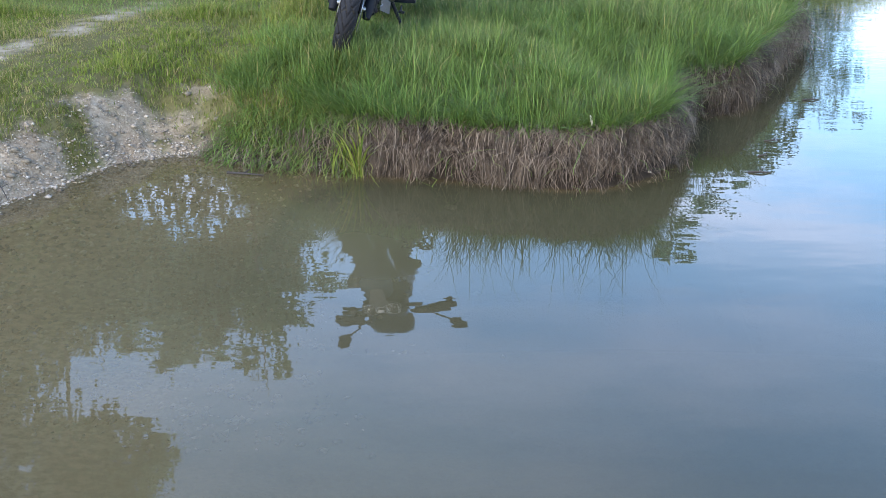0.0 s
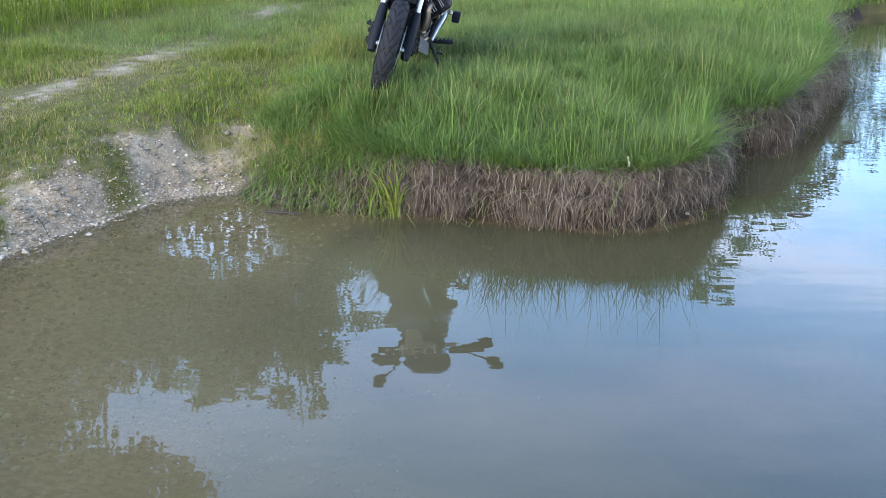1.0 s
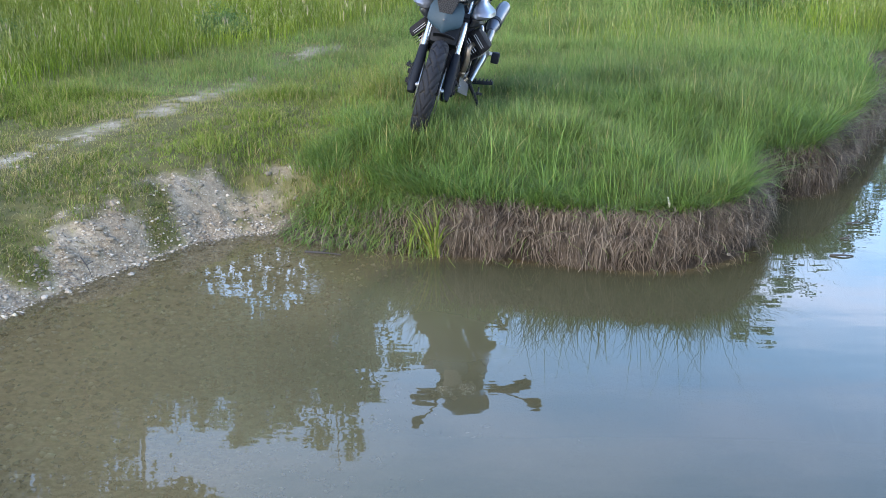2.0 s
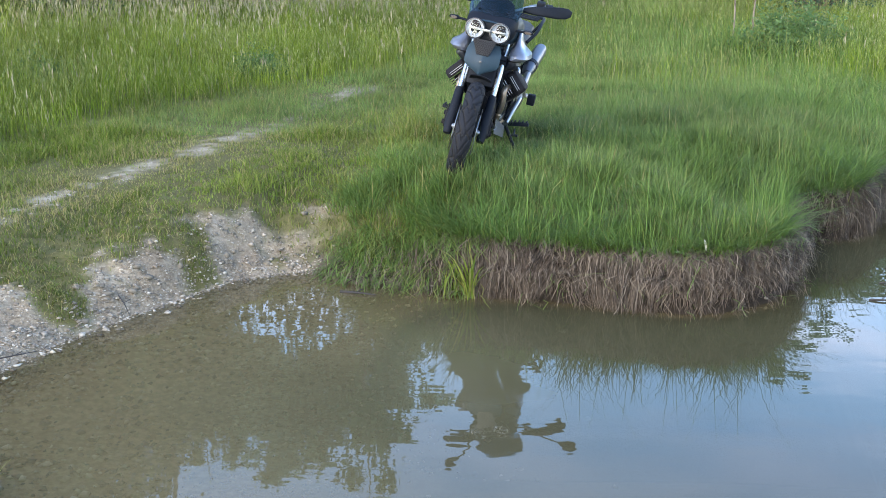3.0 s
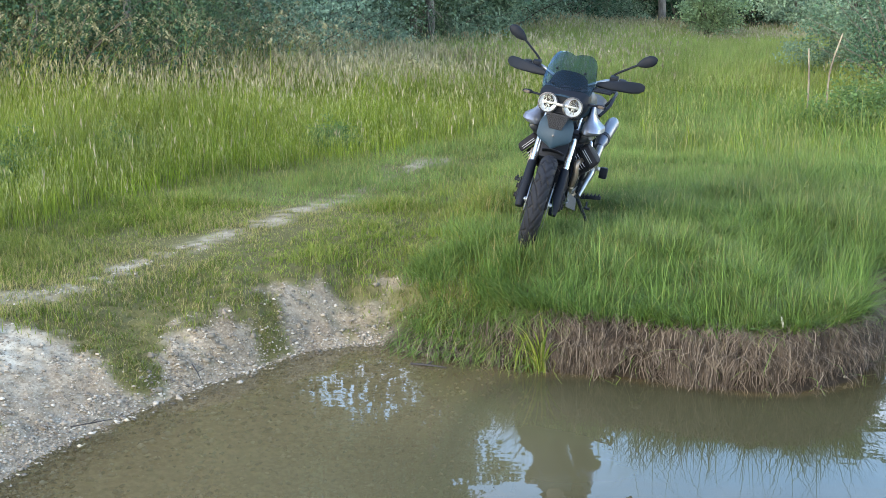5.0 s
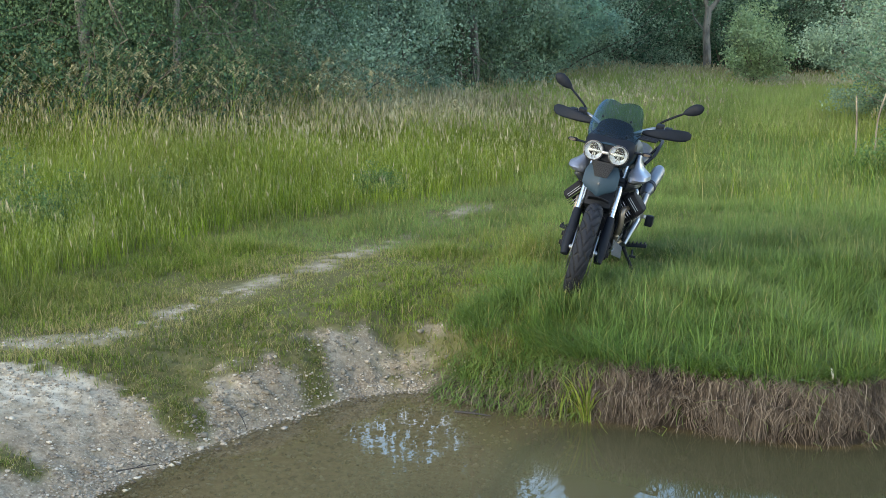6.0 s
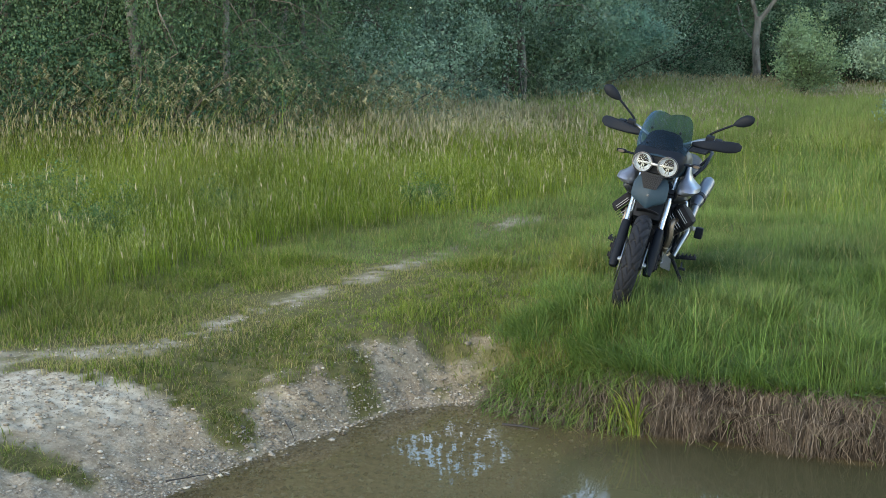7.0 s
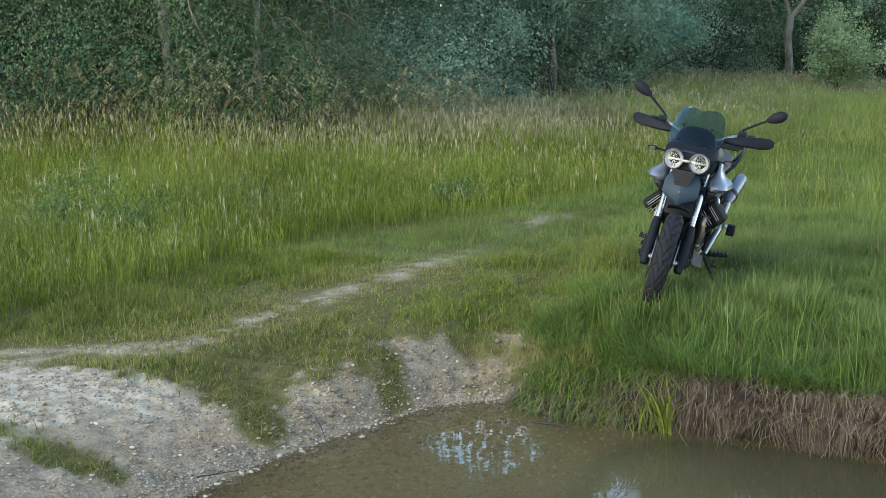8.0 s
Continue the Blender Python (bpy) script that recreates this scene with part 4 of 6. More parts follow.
birch = stand(tree("birch_tree", 11.5, 2.6, 11, BARK_BIRCH, LEAF_BIRCH, 20000, 0.047, 0.1, 0.75, 0.11, 34, "weeping birch with pale bark at the meadow's edge"), -28.0, 18.6)
oak = stand(tree("broadleaf_tree", 12.0, 3.4, 12, BARK_DARK, LEAF_DARK, 22000, 0.05, 0.07, 0.15, 0.16, 34, "dark green broadleaf tree at the wood's edge"), -36.0, 20.0)
far_oak = stand(tree("broadleaf_tree", 12.0, 3.4, 15, BARK_DARK, LEAF_HAZED, 27000, 0.115, 0.07, 0.15, 0.16, 34, "broadleaf tree in the distant wood, leaves paled and blued for haze"), -8.0, 36.0, 0, 1.05)
willow = stand(tree("willow_tree", 9.0, 3.6, 13, BARK_DARK, LEAF_GREY_HAZED, 27000, 0.1, 0.03, 0.2, 0.15, 36, "grey-green willow tree at the wood's edge"), -10.0, 33.0)
poplar = stand(tree("poplar_tree", 15.0, 2.4, 14, BARK_GREY, LEAF_HAZED, 16000, 0.13, 0.2, 0.1, 0.12, 30, "tall slender poplar with a pale trunk"), 3.4, 52.0)
for ob in (birch, oak, far_oak, willow, poplar):
    tagged(ob, group="trees of the wood's edge")
# bearing, distance, turn and height of each further tree
for az, d, turn, h in ((-24.0, 18.5, 70, 8.0), (-20.0, 21.5, 140, 8.8), (-33, 20.5, 200, 12.5), (-18.6, 24.0, 250, 10.0), (-19.5, 27.5, 20, 11.6), (-22.0, 20.2, 300, 7.6), (-9.3, 31, 300, 14.6), (6, 52, 90, 11.5), (-26.5, 19.8, 20, 11)):
    grown(birch, az, d, turn, h, 11.5)
for az, d, turn, h in ((-31.5, 21.5, 40, 12), (-25, 24, 100, 9.8), (-21.5, 26, 220, 10.5), (-40, 21, 300, 13), (13.8, 55, 70, 16.5), (15.6, 58, 120, 16), (17.2, 62, 220, 14.5), (18.4, 70, 310, 11), (20.2, 88, 40, 8)):
    grown(oak, az, d, turn, h, 12.0)
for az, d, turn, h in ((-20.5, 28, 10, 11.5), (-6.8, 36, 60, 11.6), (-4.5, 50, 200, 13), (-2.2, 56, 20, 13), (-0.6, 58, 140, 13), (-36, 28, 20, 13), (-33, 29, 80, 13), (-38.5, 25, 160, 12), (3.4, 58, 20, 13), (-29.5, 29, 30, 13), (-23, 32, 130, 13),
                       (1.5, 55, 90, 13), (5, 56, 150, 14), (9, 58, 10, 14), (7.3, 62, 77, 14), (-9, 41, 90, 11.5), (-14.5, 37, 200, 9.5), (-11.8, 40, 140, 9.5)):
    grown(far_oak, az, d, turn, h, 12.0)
for az, d, turn, h in ((-16.6, 29, 310, 6.6), (-13.5, 30.5, 80, 8), (-7.5, 36.5, 200, 8.5), (-5.0, 43, 140, 8), (0.5, 49, 20, 8), (8, 50, 100, 8), (11, 54, 190, 9), (14.5, 60, 0, 8), (17.5, 70, 45, 8), (10.8, 27, 130, 5.0), (13.5, 25, 210, 5.5)):
    grown(willow, az, d, turn, h, 9.0)
for az, d, turn, h in ((12.2, 50, 120, 19), (-9, 46, 190, 15), (7, 60, 280, 16)):
    grown(poplar, az, d, turn, h, 15.0)
high_tree = stand(tree("high_crowned_tree", 13.3, 1.9, 41, BARK_GREY, LEAF_HAZED, 13000, 0.13, 0.73, 0.1, 0.11, 24, "slim tree with a small high crown"), -12.7, 31.0)
tagged(high_tree, group="trees of the wood's edge")
grown(high_tree, -15.8, 33.5, 120, 13.4, 13.3)
grown(high_tree, -10.2, 31.5, 240, 12.8, 13.3)
grown(high_tree, -21.2, 22.0, 200, 13.4, 13.3)
grown(high_tree, -25.5, 21.0, 60, 13.2, 13.3)


def forked_tree(az, dist):
    """A pale bare trunk that parts into two limbs, with a thin crown."""
    r = np.random.default_rng(43)
    root = new("forked_tree")
    path = bend([(0, 0, -0.2), (0.03, 0, 1.0), (-0.02, 0, 2.0), (0.06, 0, 2.9)], 4)
    v, q = tube_arrays(path, np.linspace(0.165, 0.125, len(path)), 10)
    mesh_object("trunk", v, [q], BARK_PALE, parent=root)
    tips = []
    for limb in ([(0.04, 0, 2.75), (-0.14, 0.05, 3.4), (-0.5, 0.1, 4.6), (-0.7, 0, 6.5), (-0.9, 0.2, 8.5)], [(0.06, 0, 2.75), (0.45, -0.05, 3.25), (1.05, 0, 4.2), (1.5, 0.2, 5.8), (1.7, 0.1, 7.6)],
                 [(-0.2, 0, 3.6), (-0.5, 0.3, 3.9), (-1.2, 0.4, 4.1), (-1.9, 0.3, 4.9)], [(1.05, 0, 4.2), (1.7, -0.3, 4.4), (2.4, -0.3, 5.1)], [(-0.02, 0, 2.0), (-0.45, 0.1, 2.5), (-0.7, 0.1, 3.4)]):
        p = bend(limb, 5)
        thick = 0.1 if len(limb) == 5 else 0.035
        v, q = tube_arrays(p, np.linspace(thick, 0.02, len(p)), 8)
        mesh_object("limb", v, [q], BARK_PALE, parent=root)
        tips += [c for c in p if c[2] > 4.0]
    tips = np.array(tips)
    centre = tips[r.integers(0, len(tips), 9000)] + r.normal(0, 0.75, (9000, 3))
    centre = centre[centre[:, 2] > 3.9]
    lv, lq, lt = leaf_arrays(centre, 0.12 * r.uniform(0.6, 1.3, len(centre)), r)
    mesh_object("crown", lv, [lq], LEAF_HAZED, [("tint", "FLOAT_COLOR", lt)], parent=root, flat=True)
    return tagged(stand(root, az, dist), "pale grey tree trunk forking into two bare limbs", "tree", "trees of the wood's edge")


forked_tree(1.75, 45.0)
shrub = stand(bush("willow_bush", 2.75, 1.3, 31, LEAF_PALE, 16000, 0.085, "round pale green willow bush in the field"), 4.0, 42.0)
shrub_2 = stand(bush("roadside_bush", 0.62, 0.75, 32, LEAF_WEED, 6000, 0.045, "low leafy green bush in the tall grass"), 11.5, 16.5)
for az, d, turn, size in ((-30.5, 11.6, 40, 0.62), (-33.2, 12.2, 120, 0.72), (-29.0, 12.6, 300, 0.6), (-31.8, 13.4, 200, 0.85), (-24.5, 13.2, 20, 0.55), (-14.2, 13.6, 70, 0.5)):
    again(shrub_2, az, d, turn, size)
# backdrop bushes added to close gaps to the sky, in haze-paled leaf colour
distant = stand(bush("distant_thicket", 5.6, 3.4, 36, LEAF_HAZED, 2400, 0.3, "backdrop undergrowth deep in the wood, leaves paled and blued for haze"), -12.0, 74.0)
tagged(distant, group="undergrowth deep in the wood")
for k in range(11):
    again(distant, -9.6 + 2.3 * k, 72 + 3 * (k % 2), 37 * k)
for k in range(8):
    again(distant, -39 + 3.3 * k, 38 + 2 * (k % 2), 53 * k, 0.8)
thicket = stand(bush("thicket_bush", 2.3, 2.1, 33, LEAF_DARK, 8200, 0.056, "dense dark undergrowth below the trees"), -27.0, 18.0)
tagged(thicket, group="undergrowth")
for az, d, turn, size in ((-34, 18.2, 50, 0.9), (-38, 18.5, 150, 1.1), (-22.5, 19.2, 220, 0.8), (-3, 46, 200, 1.9), (-1.6, 48, 80, 2.0), (-0.5, 49, 30, 1.9), (1.0, 50, 130, 1.9), (2.5, 50, 30, 1.5),
                          (6, 51, 100, 1.5), (9, 52, 70, 1.4), (-30, 21, 10, 1.4), (-24, 21, 10, 1.3), (-20, 26, 10, 1.4), (-36, 22, 10, 1.5), (12.5, 22, 40, 0.9), (7.4, 53, 60, 1.8), (4.4, 52, 250, 1.7), (8.3, 57, 330, 2.0), (10.8, 55, 15, 1.8)):
    again(thicket, az, d, turn, size)
# paler version of the thicket, haze put into its leaf colour
pale_thicket = stand(bush("pale_thicket_bush", 2.3, 2.1, 37, LEAF_GREY_HAZED, 12000, 0.06, "dense grey-green thicket at the wood's edge, paled for haze"), -18.5, 22.0, 0, 1.1)
tagged(pale_thicket, group="undergrowth")
for az, d, turn, size in ((-15.5, 27, 20, 1.2), (-17.2, 25.5, 70, 1.0), (-12, 33, 80, 1.2), (-9.0, 37, 140, 1.3), (-6, 42, 240, 1.6), (-4.2, 45, 20, 1.5), (-0.9, 47.5, 110, 1.1)):
    again(pale_thicket, az, d, turn, size)

# ---- the motorcycle: x ahead, y to its left, z up, in metres from the front tyre's foot ----
def part(name, bm, mat, parent, label="", smooth_angle=40):
    me = bpy.data.meshes.new(name)
    bmesh.ops.recalc_face_normals(bm, faces=bm.faces)
    bm.to_mesh(me)
    bm.free()
    me.materials.append(mat)
    ob = new(name, me)
    ob.parent = parent
    if smooth_angle:
        me.polygons.foreach_set("use_smooth", np.ones(len(me.polygons), bool))
        me.set_sharp_from_angle(angle=radians(smooth_angle))
    return tagged(ob, label) if label else ob


def add_arrays(bm, v, q):
    vs = [bm.verts.new(tuple(map(float, p))) for p in v]
    for f in q:
        bm.faces.new([vs[i] for i in f])
    return vs


def tube(bm, path, radius, sides=12, caps=True):
    path = np.asarray(path, float)
    radii = np.full(len(path), radius) if np.isscalar(radius) else np.asarray(radius, float)
    v, q = tube_arrays(path, radii, sides)
    vs = add_arrays(bm, v, q)
    if caps:
        bm.faces.new(vs[:sides][::-1])
        bm.faces.new(vs[-sides:])
    return bm


def ring(centre, u, w, a, b, power=2.0, n=20):
    t = np.linspace(0, 2 * np.pi, n, endpoint=False)
    c, s = np.cos(t), np.sin(t)
    cu, sw = np.sign(c) * np.abs(c) ** (2 / power), np.sign(s) * np.abs(s) ** (2 / power)
    return np.asarray(centre) + a * cu[:, None] * np.asarray(u) + b * sw[:, None] * np.asarray(w)


def loft(bm, rings, caps=True):
    n = len(rings[0])
    i = np.arange(len(rings) * n).reshape(len(rings), n)
    q = np.stack([i[:-1], np.roll(i[:-1], -1, 1), np.roll(i[1:], -1, 1), i[1:]], -1).reshape(-1, 4)
    vs = add_arrays(bm, np.concatenate(rings), q)
    if caps:
        bm.faces.new(vs[:n][::-1])
        bm.faces.new(vs[-n:])
    return bm


def block(bm, centre, size, turn=(0, 0, 0), bevel=0.006):
    m = pose(*centre, *turn) @ Matrix.Diagonal((*size, 1))
    made = bmesh.ops.create_cube(bm, size=1.0, matrix=m)["verts"]
    if bevel:
        bmesh.ops.bevel(bm, geom=[e for e in bm.edges if e.verts[0] in made and e.verts[1] in made], offset=bevel, segments=2, affect="EDGES", profile=0.6)
    return bm


def spin(bm, profile, centre, axis=(0, 1, 0), segs=32, caps=True):
    """A turned shape: profile rows of (radius, way along the axis)."""
    ax = Vector(axis).normalized()
    u = ax.orthogonal().normalized()
    w = ax.cross(u)
    t = np.linspace(0, 2 * np.pi, segs, endpoint=False)
    rings = [np.asarray(centre) + np.outer(np.cos(t) * r, u) + np.outer(np.sin(t) * r, w) + np.asarray(ax) * h for r, h in profile]
    return loft(bm, rings, caps)


def sheet(bm, pts_grid, thick):
    """A thin curved panel from a grid of points."""
    g = np.asarray(pts_grid, float)
    k, n = g.shape[:2]
    i = np.arange(k * n).reshape(k, n)
    q = np.stack([i[:-1, :-1], i[:-1, 1:], i[1:, 1:], i[1:, :-1]], -1).reshape(-1, 4)
    add_arrays(bm, g.reshape(-1, 3), q)
    bmesh.ops.recalc_face_normals(bm, faces=bm.faces)
    bmesh.ops.solidify(bm, geom=bm.faces[:], thickness=thick)
    return bm


def smoked_glass():
    m, n, l, b = material("smoked_screen")
    n.remove(b)
    tr, gl, fr, mx = n.new("ShaderNodeBsdfTransparent"), n.new("ShaderNodeBsdfGlossy"), n.new("ShaderNodeFresnel"), n.new("ShaderNodeMixShader")
    tr.inputs["Color"].default_value = (0.5, 0.63, 0.68, 1)
    gl.inputs["Roughness"].default_value = 0.06
    fr.inputs["IOR"].default_value = 1.28
    l.new(fr.outputs["Fac"], mx.inputs["Fac"])
    l.new(tr.outputs["BSDF"], mx.inputs[1]); l.new(gl.outputs["BSDF"], mx.inputs[2])
    l.new(mx.outputs["Shader"], n["Material Output"].inputs["Surface"])
    return m


def clear_glass():
    m = smoked_glass()
    m.name = "lamp_lens"
    for node in m.node_tree.nodes:
        if node.type == "BSDF_TRANSPARENT":
            node.inputs["Color"].default_value = (0.93, 0.95, 0.95, 1)
    return m


PAINT_TEAL = surface("teal_grey_paint", (0.012, 0.028, 0.041), 0.5, 0.0, 60, 0.12)
PAINT_TEAL.node_tree.nodes["Principled BSDF"].inputs["Specular IOR Level"].default_value = 0.18
PAINT_SILVER = surface("silver_paint", (0.15, 0.17, 0.215), 0.38, 0.5, 60, 0.1, coat=0.3)
PIPE_SILVER = surface("satin_muffler_steel", (0.085, 0.095, 0.115), 0.42, 0.8, 60, 0.15)
PLASTIC = surface("black_plastic", (0.006, 0.0082, 0.0125), 0.6, 0, 120, 0.3)
PLASTIC.node_tree.nodes["Principled BSDF"].inputs["Specular IOR Level"].default_value = 0.12
PLASTIC_GLOSS = surface("glossy_dark_plastic", (0.01, 0.0125, 0.018), 0.3, 0, 60, 0.2, coat=0.08)
RUBBER = surface("dusty_tyre_rubber", (0.0105, 0.0122, 0.0165), 0.8, 0, 30, 0.35, 0.0006, wear=(0.016, 0.018, 0.022))
RUBBER.node_tree.nodes["Principled BSDF"].inputs["Specular IOR Level"].default_value = 0.15
GROOVE = surface("tread_groove_rubber", (0.006, 0.006, 0.006), 0.9, 0, 30, 0.2)
ALLOY = surface("brushed_alloy", (0.24, 0.245, 0.25), 0.32, 0.9, 80, 0.15)
SATIN = surface("satin_alloy", (0.17, 0.18, 0.2), 0.5, 0.5, 80, 0.18)
FORK = surface("fork_tube_metal", (0.48, 0.49, 0.5), 0.25, 0.9, 80, 0.1)
CHROME = surface("lamp_reflector", (0.6, 0.66, 0.76), 0.36, 0.5, 30, 0.06)
ENGINE = surface("dark_engine_casting", (0.0125, 0.0125, 0.015), 0.78, 0.1, 60, 0.3, 0.0008)
ENGINE.node_tree.nodes["Principled BSDF"].inputs["Specular IOR Level"].default_value = 0.1
HEADER = surface("heat_tinted_steel", (0.23, 0.185, 0.145), 0.45, 0.8, 18, 0.4)
LEATHER = surface("black_seat_cover", (0.03, 0.028, 0.027), 0.6, 0, 200, 0.25, 0.0004)
AMBER = surface("smoked_amber_lens", (0.035, 0.022, 0.016), 0.35, 0, 60, 0.1)
SMOKED, LENS = smoked_glass(), clear_glass()
MIRROR = surface("mirror_silver", (0.9, 0.9, 0.9), 0.03, 1.0, 20, 0.02)

bike = new("motorcycle")
bike.matrix_basis = pose(-0.621, 7.536, 0.463, 0, 0, -97.1) @ pose(0, 0, 0, -12.1) @ Matrix.Scale(0.97, 4)
tagged(bike, "dark teal and silver motorcycle leaning on its side stand", "motorcycle")


def wheel(name, x, radius, width, rim_r, spokes):
    centre = (x, 0, radius)
    bm = bmesh.new()
    hw = width * 0.5
    spin(bm, [(rim_r - 0.035, -0.028), (rim_r - 0.03, -hw * 0.72), (rim_r + 0.012, -hw * 0.8), (rim_r + 0.012, -hw * 0.66), (rim_r - 0.012, -0.03), (rim_r - 0.012, 0.03),
              (rim_r + 0.012, hw * 0.66), (rim_r + 0.012, hw * 0.8), (rim_r - 0.03, hw * 0.72), (rim_r - 0.035, 0.028)], centre, segs=48)
    w = part(name, bm, PLASTIC, bike, "black spoked wheel")
    # tyre, with zigzag grooves cut into the tread
    segs, cross = 352, 41
    t = np.linspace(0, 2 * np.pi, segs, endpoint=False)[:, None]
    u = np.linspace(-1, 1, cross)[None, :]
    th = u * radians(128)
    side = np.sin(th) * hw * (1 - 0.08 * np.cos(th))
    r0 = rim_r + (radius - rim_r) * (0.34 + 0.66 * np.maximum(np.cos(th), -0.55))
    lat = np.clip(side / hw, -1, 1) + 0 * t
    k = t * 22 / (2 * np.pi) + np.abs(lat) * 1.5
    groove = (np.abs((k % 1) - 0.5) < 0.09) & (np.abs(u) < 0.62)
    groove |= (np.abs(((t * 22 / (2 * np.pi) - np.abs(lat) * 0.9 + 0.3) % 2) - 1) < 0.1) & (np.abs(u) < 0.5) & (np.abs(u) > 0.1)
    r = r0 - np.where(groove, 0.012, 0.0)
    P = np.stack([x + np.sin(t) * r, side + 0 * t, radius + np.cos(t) * r], -1)
    i = np.arange(segs * cross).reshape(segs, cross)
    q = np.stack([i[:, :-1], i[:, 1:], np.roll(i, -1, 0)[:, 1:], np.roll(i, -1, 0)[:, :-1]], -1).reshape(-1, 4)
    tyre = mesh_object("tyre", P.reshape(-1, 3), [q], RUBBER, parent=w)
    tyre.data.materials.append(GROOVE)
    cut = groove + np.zeros_like(r, bool)
    low_face = (cut[:, :-1] & cut[:, 1:]) | (np.roll(cut, -1, 0)[:, 1:] & cut[:, :-1])
    tyre.data.polygons.foreach_set("material_index", low_face.ravel().astype(np.int32))
    bm = bmesh.new()
    spin(bm, [(0.025, -0.075), (0.045, -0.06), (0.03, -0.03), (0.03, 0.03), (0.045, 0.06), (0.025, 0.075)], centre, segs=20)
    part("hub", bm, ENGINE, w)
    for j in range(spokes):
        a = 2 * math.pi * j / spokes
        b = a + (0.35 if j % 2 else -0.35)
        s = 0.05 if j % 4 < 2 else -0.05
        bm = bmesh.new()
        tube(bm, [(x + 0.043 * math.sin(b), s, radius + 0.043 * math.cos(b)), (x + (rim_r - 0.03) * math.sin(a), s * 0.3, radius + (rim_r - 0.03) * math.cos(a))], 0.0022, 5)
        part("spoke", bm, ALLOY, w)
    for s in ((-0.075, 0.075) if name == "front_wheel" else (0.08,)):
        bm = bmesh.new()
        n = 48
        ta = np.linspace(0, 2 * np.pi, n, endpoint=False)
        rr = 0.16 + 0.003 * np.cos(ta * 10)
        rings = [np.stack([x + np.sin(ta) * rad, np.full(n, s + dy), radius + np.cos(ta) * rad], 1) for rad, dy in ((rr, -0.0025), (rr, 0.0025), (0.1 + 0 * rr, 0.0025), (0.1 + 0 * rr, -0.0025), (rr, -0.0025))]
        loft(bm, rings, False)
        part("brake_disc", bm, ALLOY, w, "perforated steel brake disc")
    return w


wheel("front_wheel", 0.0, 0.33, 0.118, 0.245, 36)
wheel("rear_wheel", -1.53, 0.322, 0.152, 0.222, 36)

RAKE = math.atan2(0.17, 0.28)


def on_fork(z, y):
    return (-(z - 0.31) * math.tan(RAKE), y, z)


for s in (-1, 1):
    y = 0.116 * s
    bm = bmesh.new()
    tube(bm, [on_fork(0.55, y), on_fork(0.7, y), on_fork(0.78, y)], 0.0205, 20)
    tube(bm, [on_fork(0.78, y), on_fork(0.97, y)], 0.0185, 20)
    leg = part("fork_leg", bm, FORK, bike, "bright metal fork tube with black lower guard")
    bm = bmesh.new()
    tube(bm, [on_fork(0.275, y), on_fork(0.33, y), on_fork(0.42, y), on_fork(0.54, y), on_fork(0.565, y)], [0.026, 0.036, 0.033, 0.031, 0.027], 18)
    part("fork_guard", bm, PLASTIC, leg)
    bm = bmesh.new()
    tube(bm, [on_fork(0.768, y), on_fork(0.80, y)], 0.028, 18)
    block(bm, on_fork(0.785, y * 0.86), (0.05, 0.03, 0.035), (0, -31, 0), 0.006)
    part("clamp", bm, PLASTIC, leg)
    bm = bmesh.new()
    block(bm, (-0.085, 0.135 * s, 0.355), (0.07, 0.055, 0.125), (0, -25, 0), 0.012)
    for k in (-0.03, 0.03):
        spin(bm, [(0.017, 0.02 * s), (0.017, 0.035 * s), (0.012, 0.038 * s)], (-0.085 - 0.35 * k, 0.137 * s, 0.355 + k), (0, 1, 0), 14)
    part("brake_caliper", bm, ENGINE, bike, "dark radial brake caliper")
bm = bmesh.new()
block(bm, on_fork(0.80, 0), (0.09, 0.27, 0.035), (0, -31, 0), 0.008)
block(bm, on_fork(0.98, 0), (0.08, 0.26, 0.025), (0, -31, 0), 0.006)
part("triple_clamp", bm, PLASTIC, bike)
bm = bmesh.new()
spin(bm, [(0.012, -0.13), (0.02, -0.128), (0.02, 0.128), (0.012, 0.13)], (0, 0, 0.33), segs=14)
part("front_axle", bm, ALLOY, bike)

# dark inner mudguard over the wheel
bm = bmesh.new()
g = []
for a in np.linspace(radians(2), radians(85), 12):
    g.append([(-math.sin(a) * (0.375 - 0.35 * yy * yy) - 0.0, yy, 0.33 + math.cos(a) * (0.375 - 2.2 * yy * yy)) for yy in np.linspace(-0.075, 0.075, 9)])
sheet(bm, g, 0.003)
part("front_mudguard", bm, PLASTIC, bike)
# the steering stands turned to the left, about the line of the fork
head = Vector((0, 0, 0.31))
turned = Matrix.Translation(head) @ Matrix.Rotation(radians(8.0), 4, Vector((-math.sin(RAKE), 0, math.cos(RAKE)))) @ Matrix.Translation(-head)
for ob in bike.children:
    if ob.name.split(".")[0] in ("front_wheel", "fork_leg", "brake_caliper", "triple_clamp", "front_axle", "front_mudguard"):
        ob.matrix_basis = turned
bm = bmesh.new()
block(bm, (-0.26, 0, 0.68), (0.12, 0.19, 0.2), (0, -25, 0), 0.02)
block(bm, (-0.36, 0, 0.52), (0.08, 0.2, 0.3), (0, -10, 0), 0.02)
part("oil_cooler", bm, PLASTIC, bike)

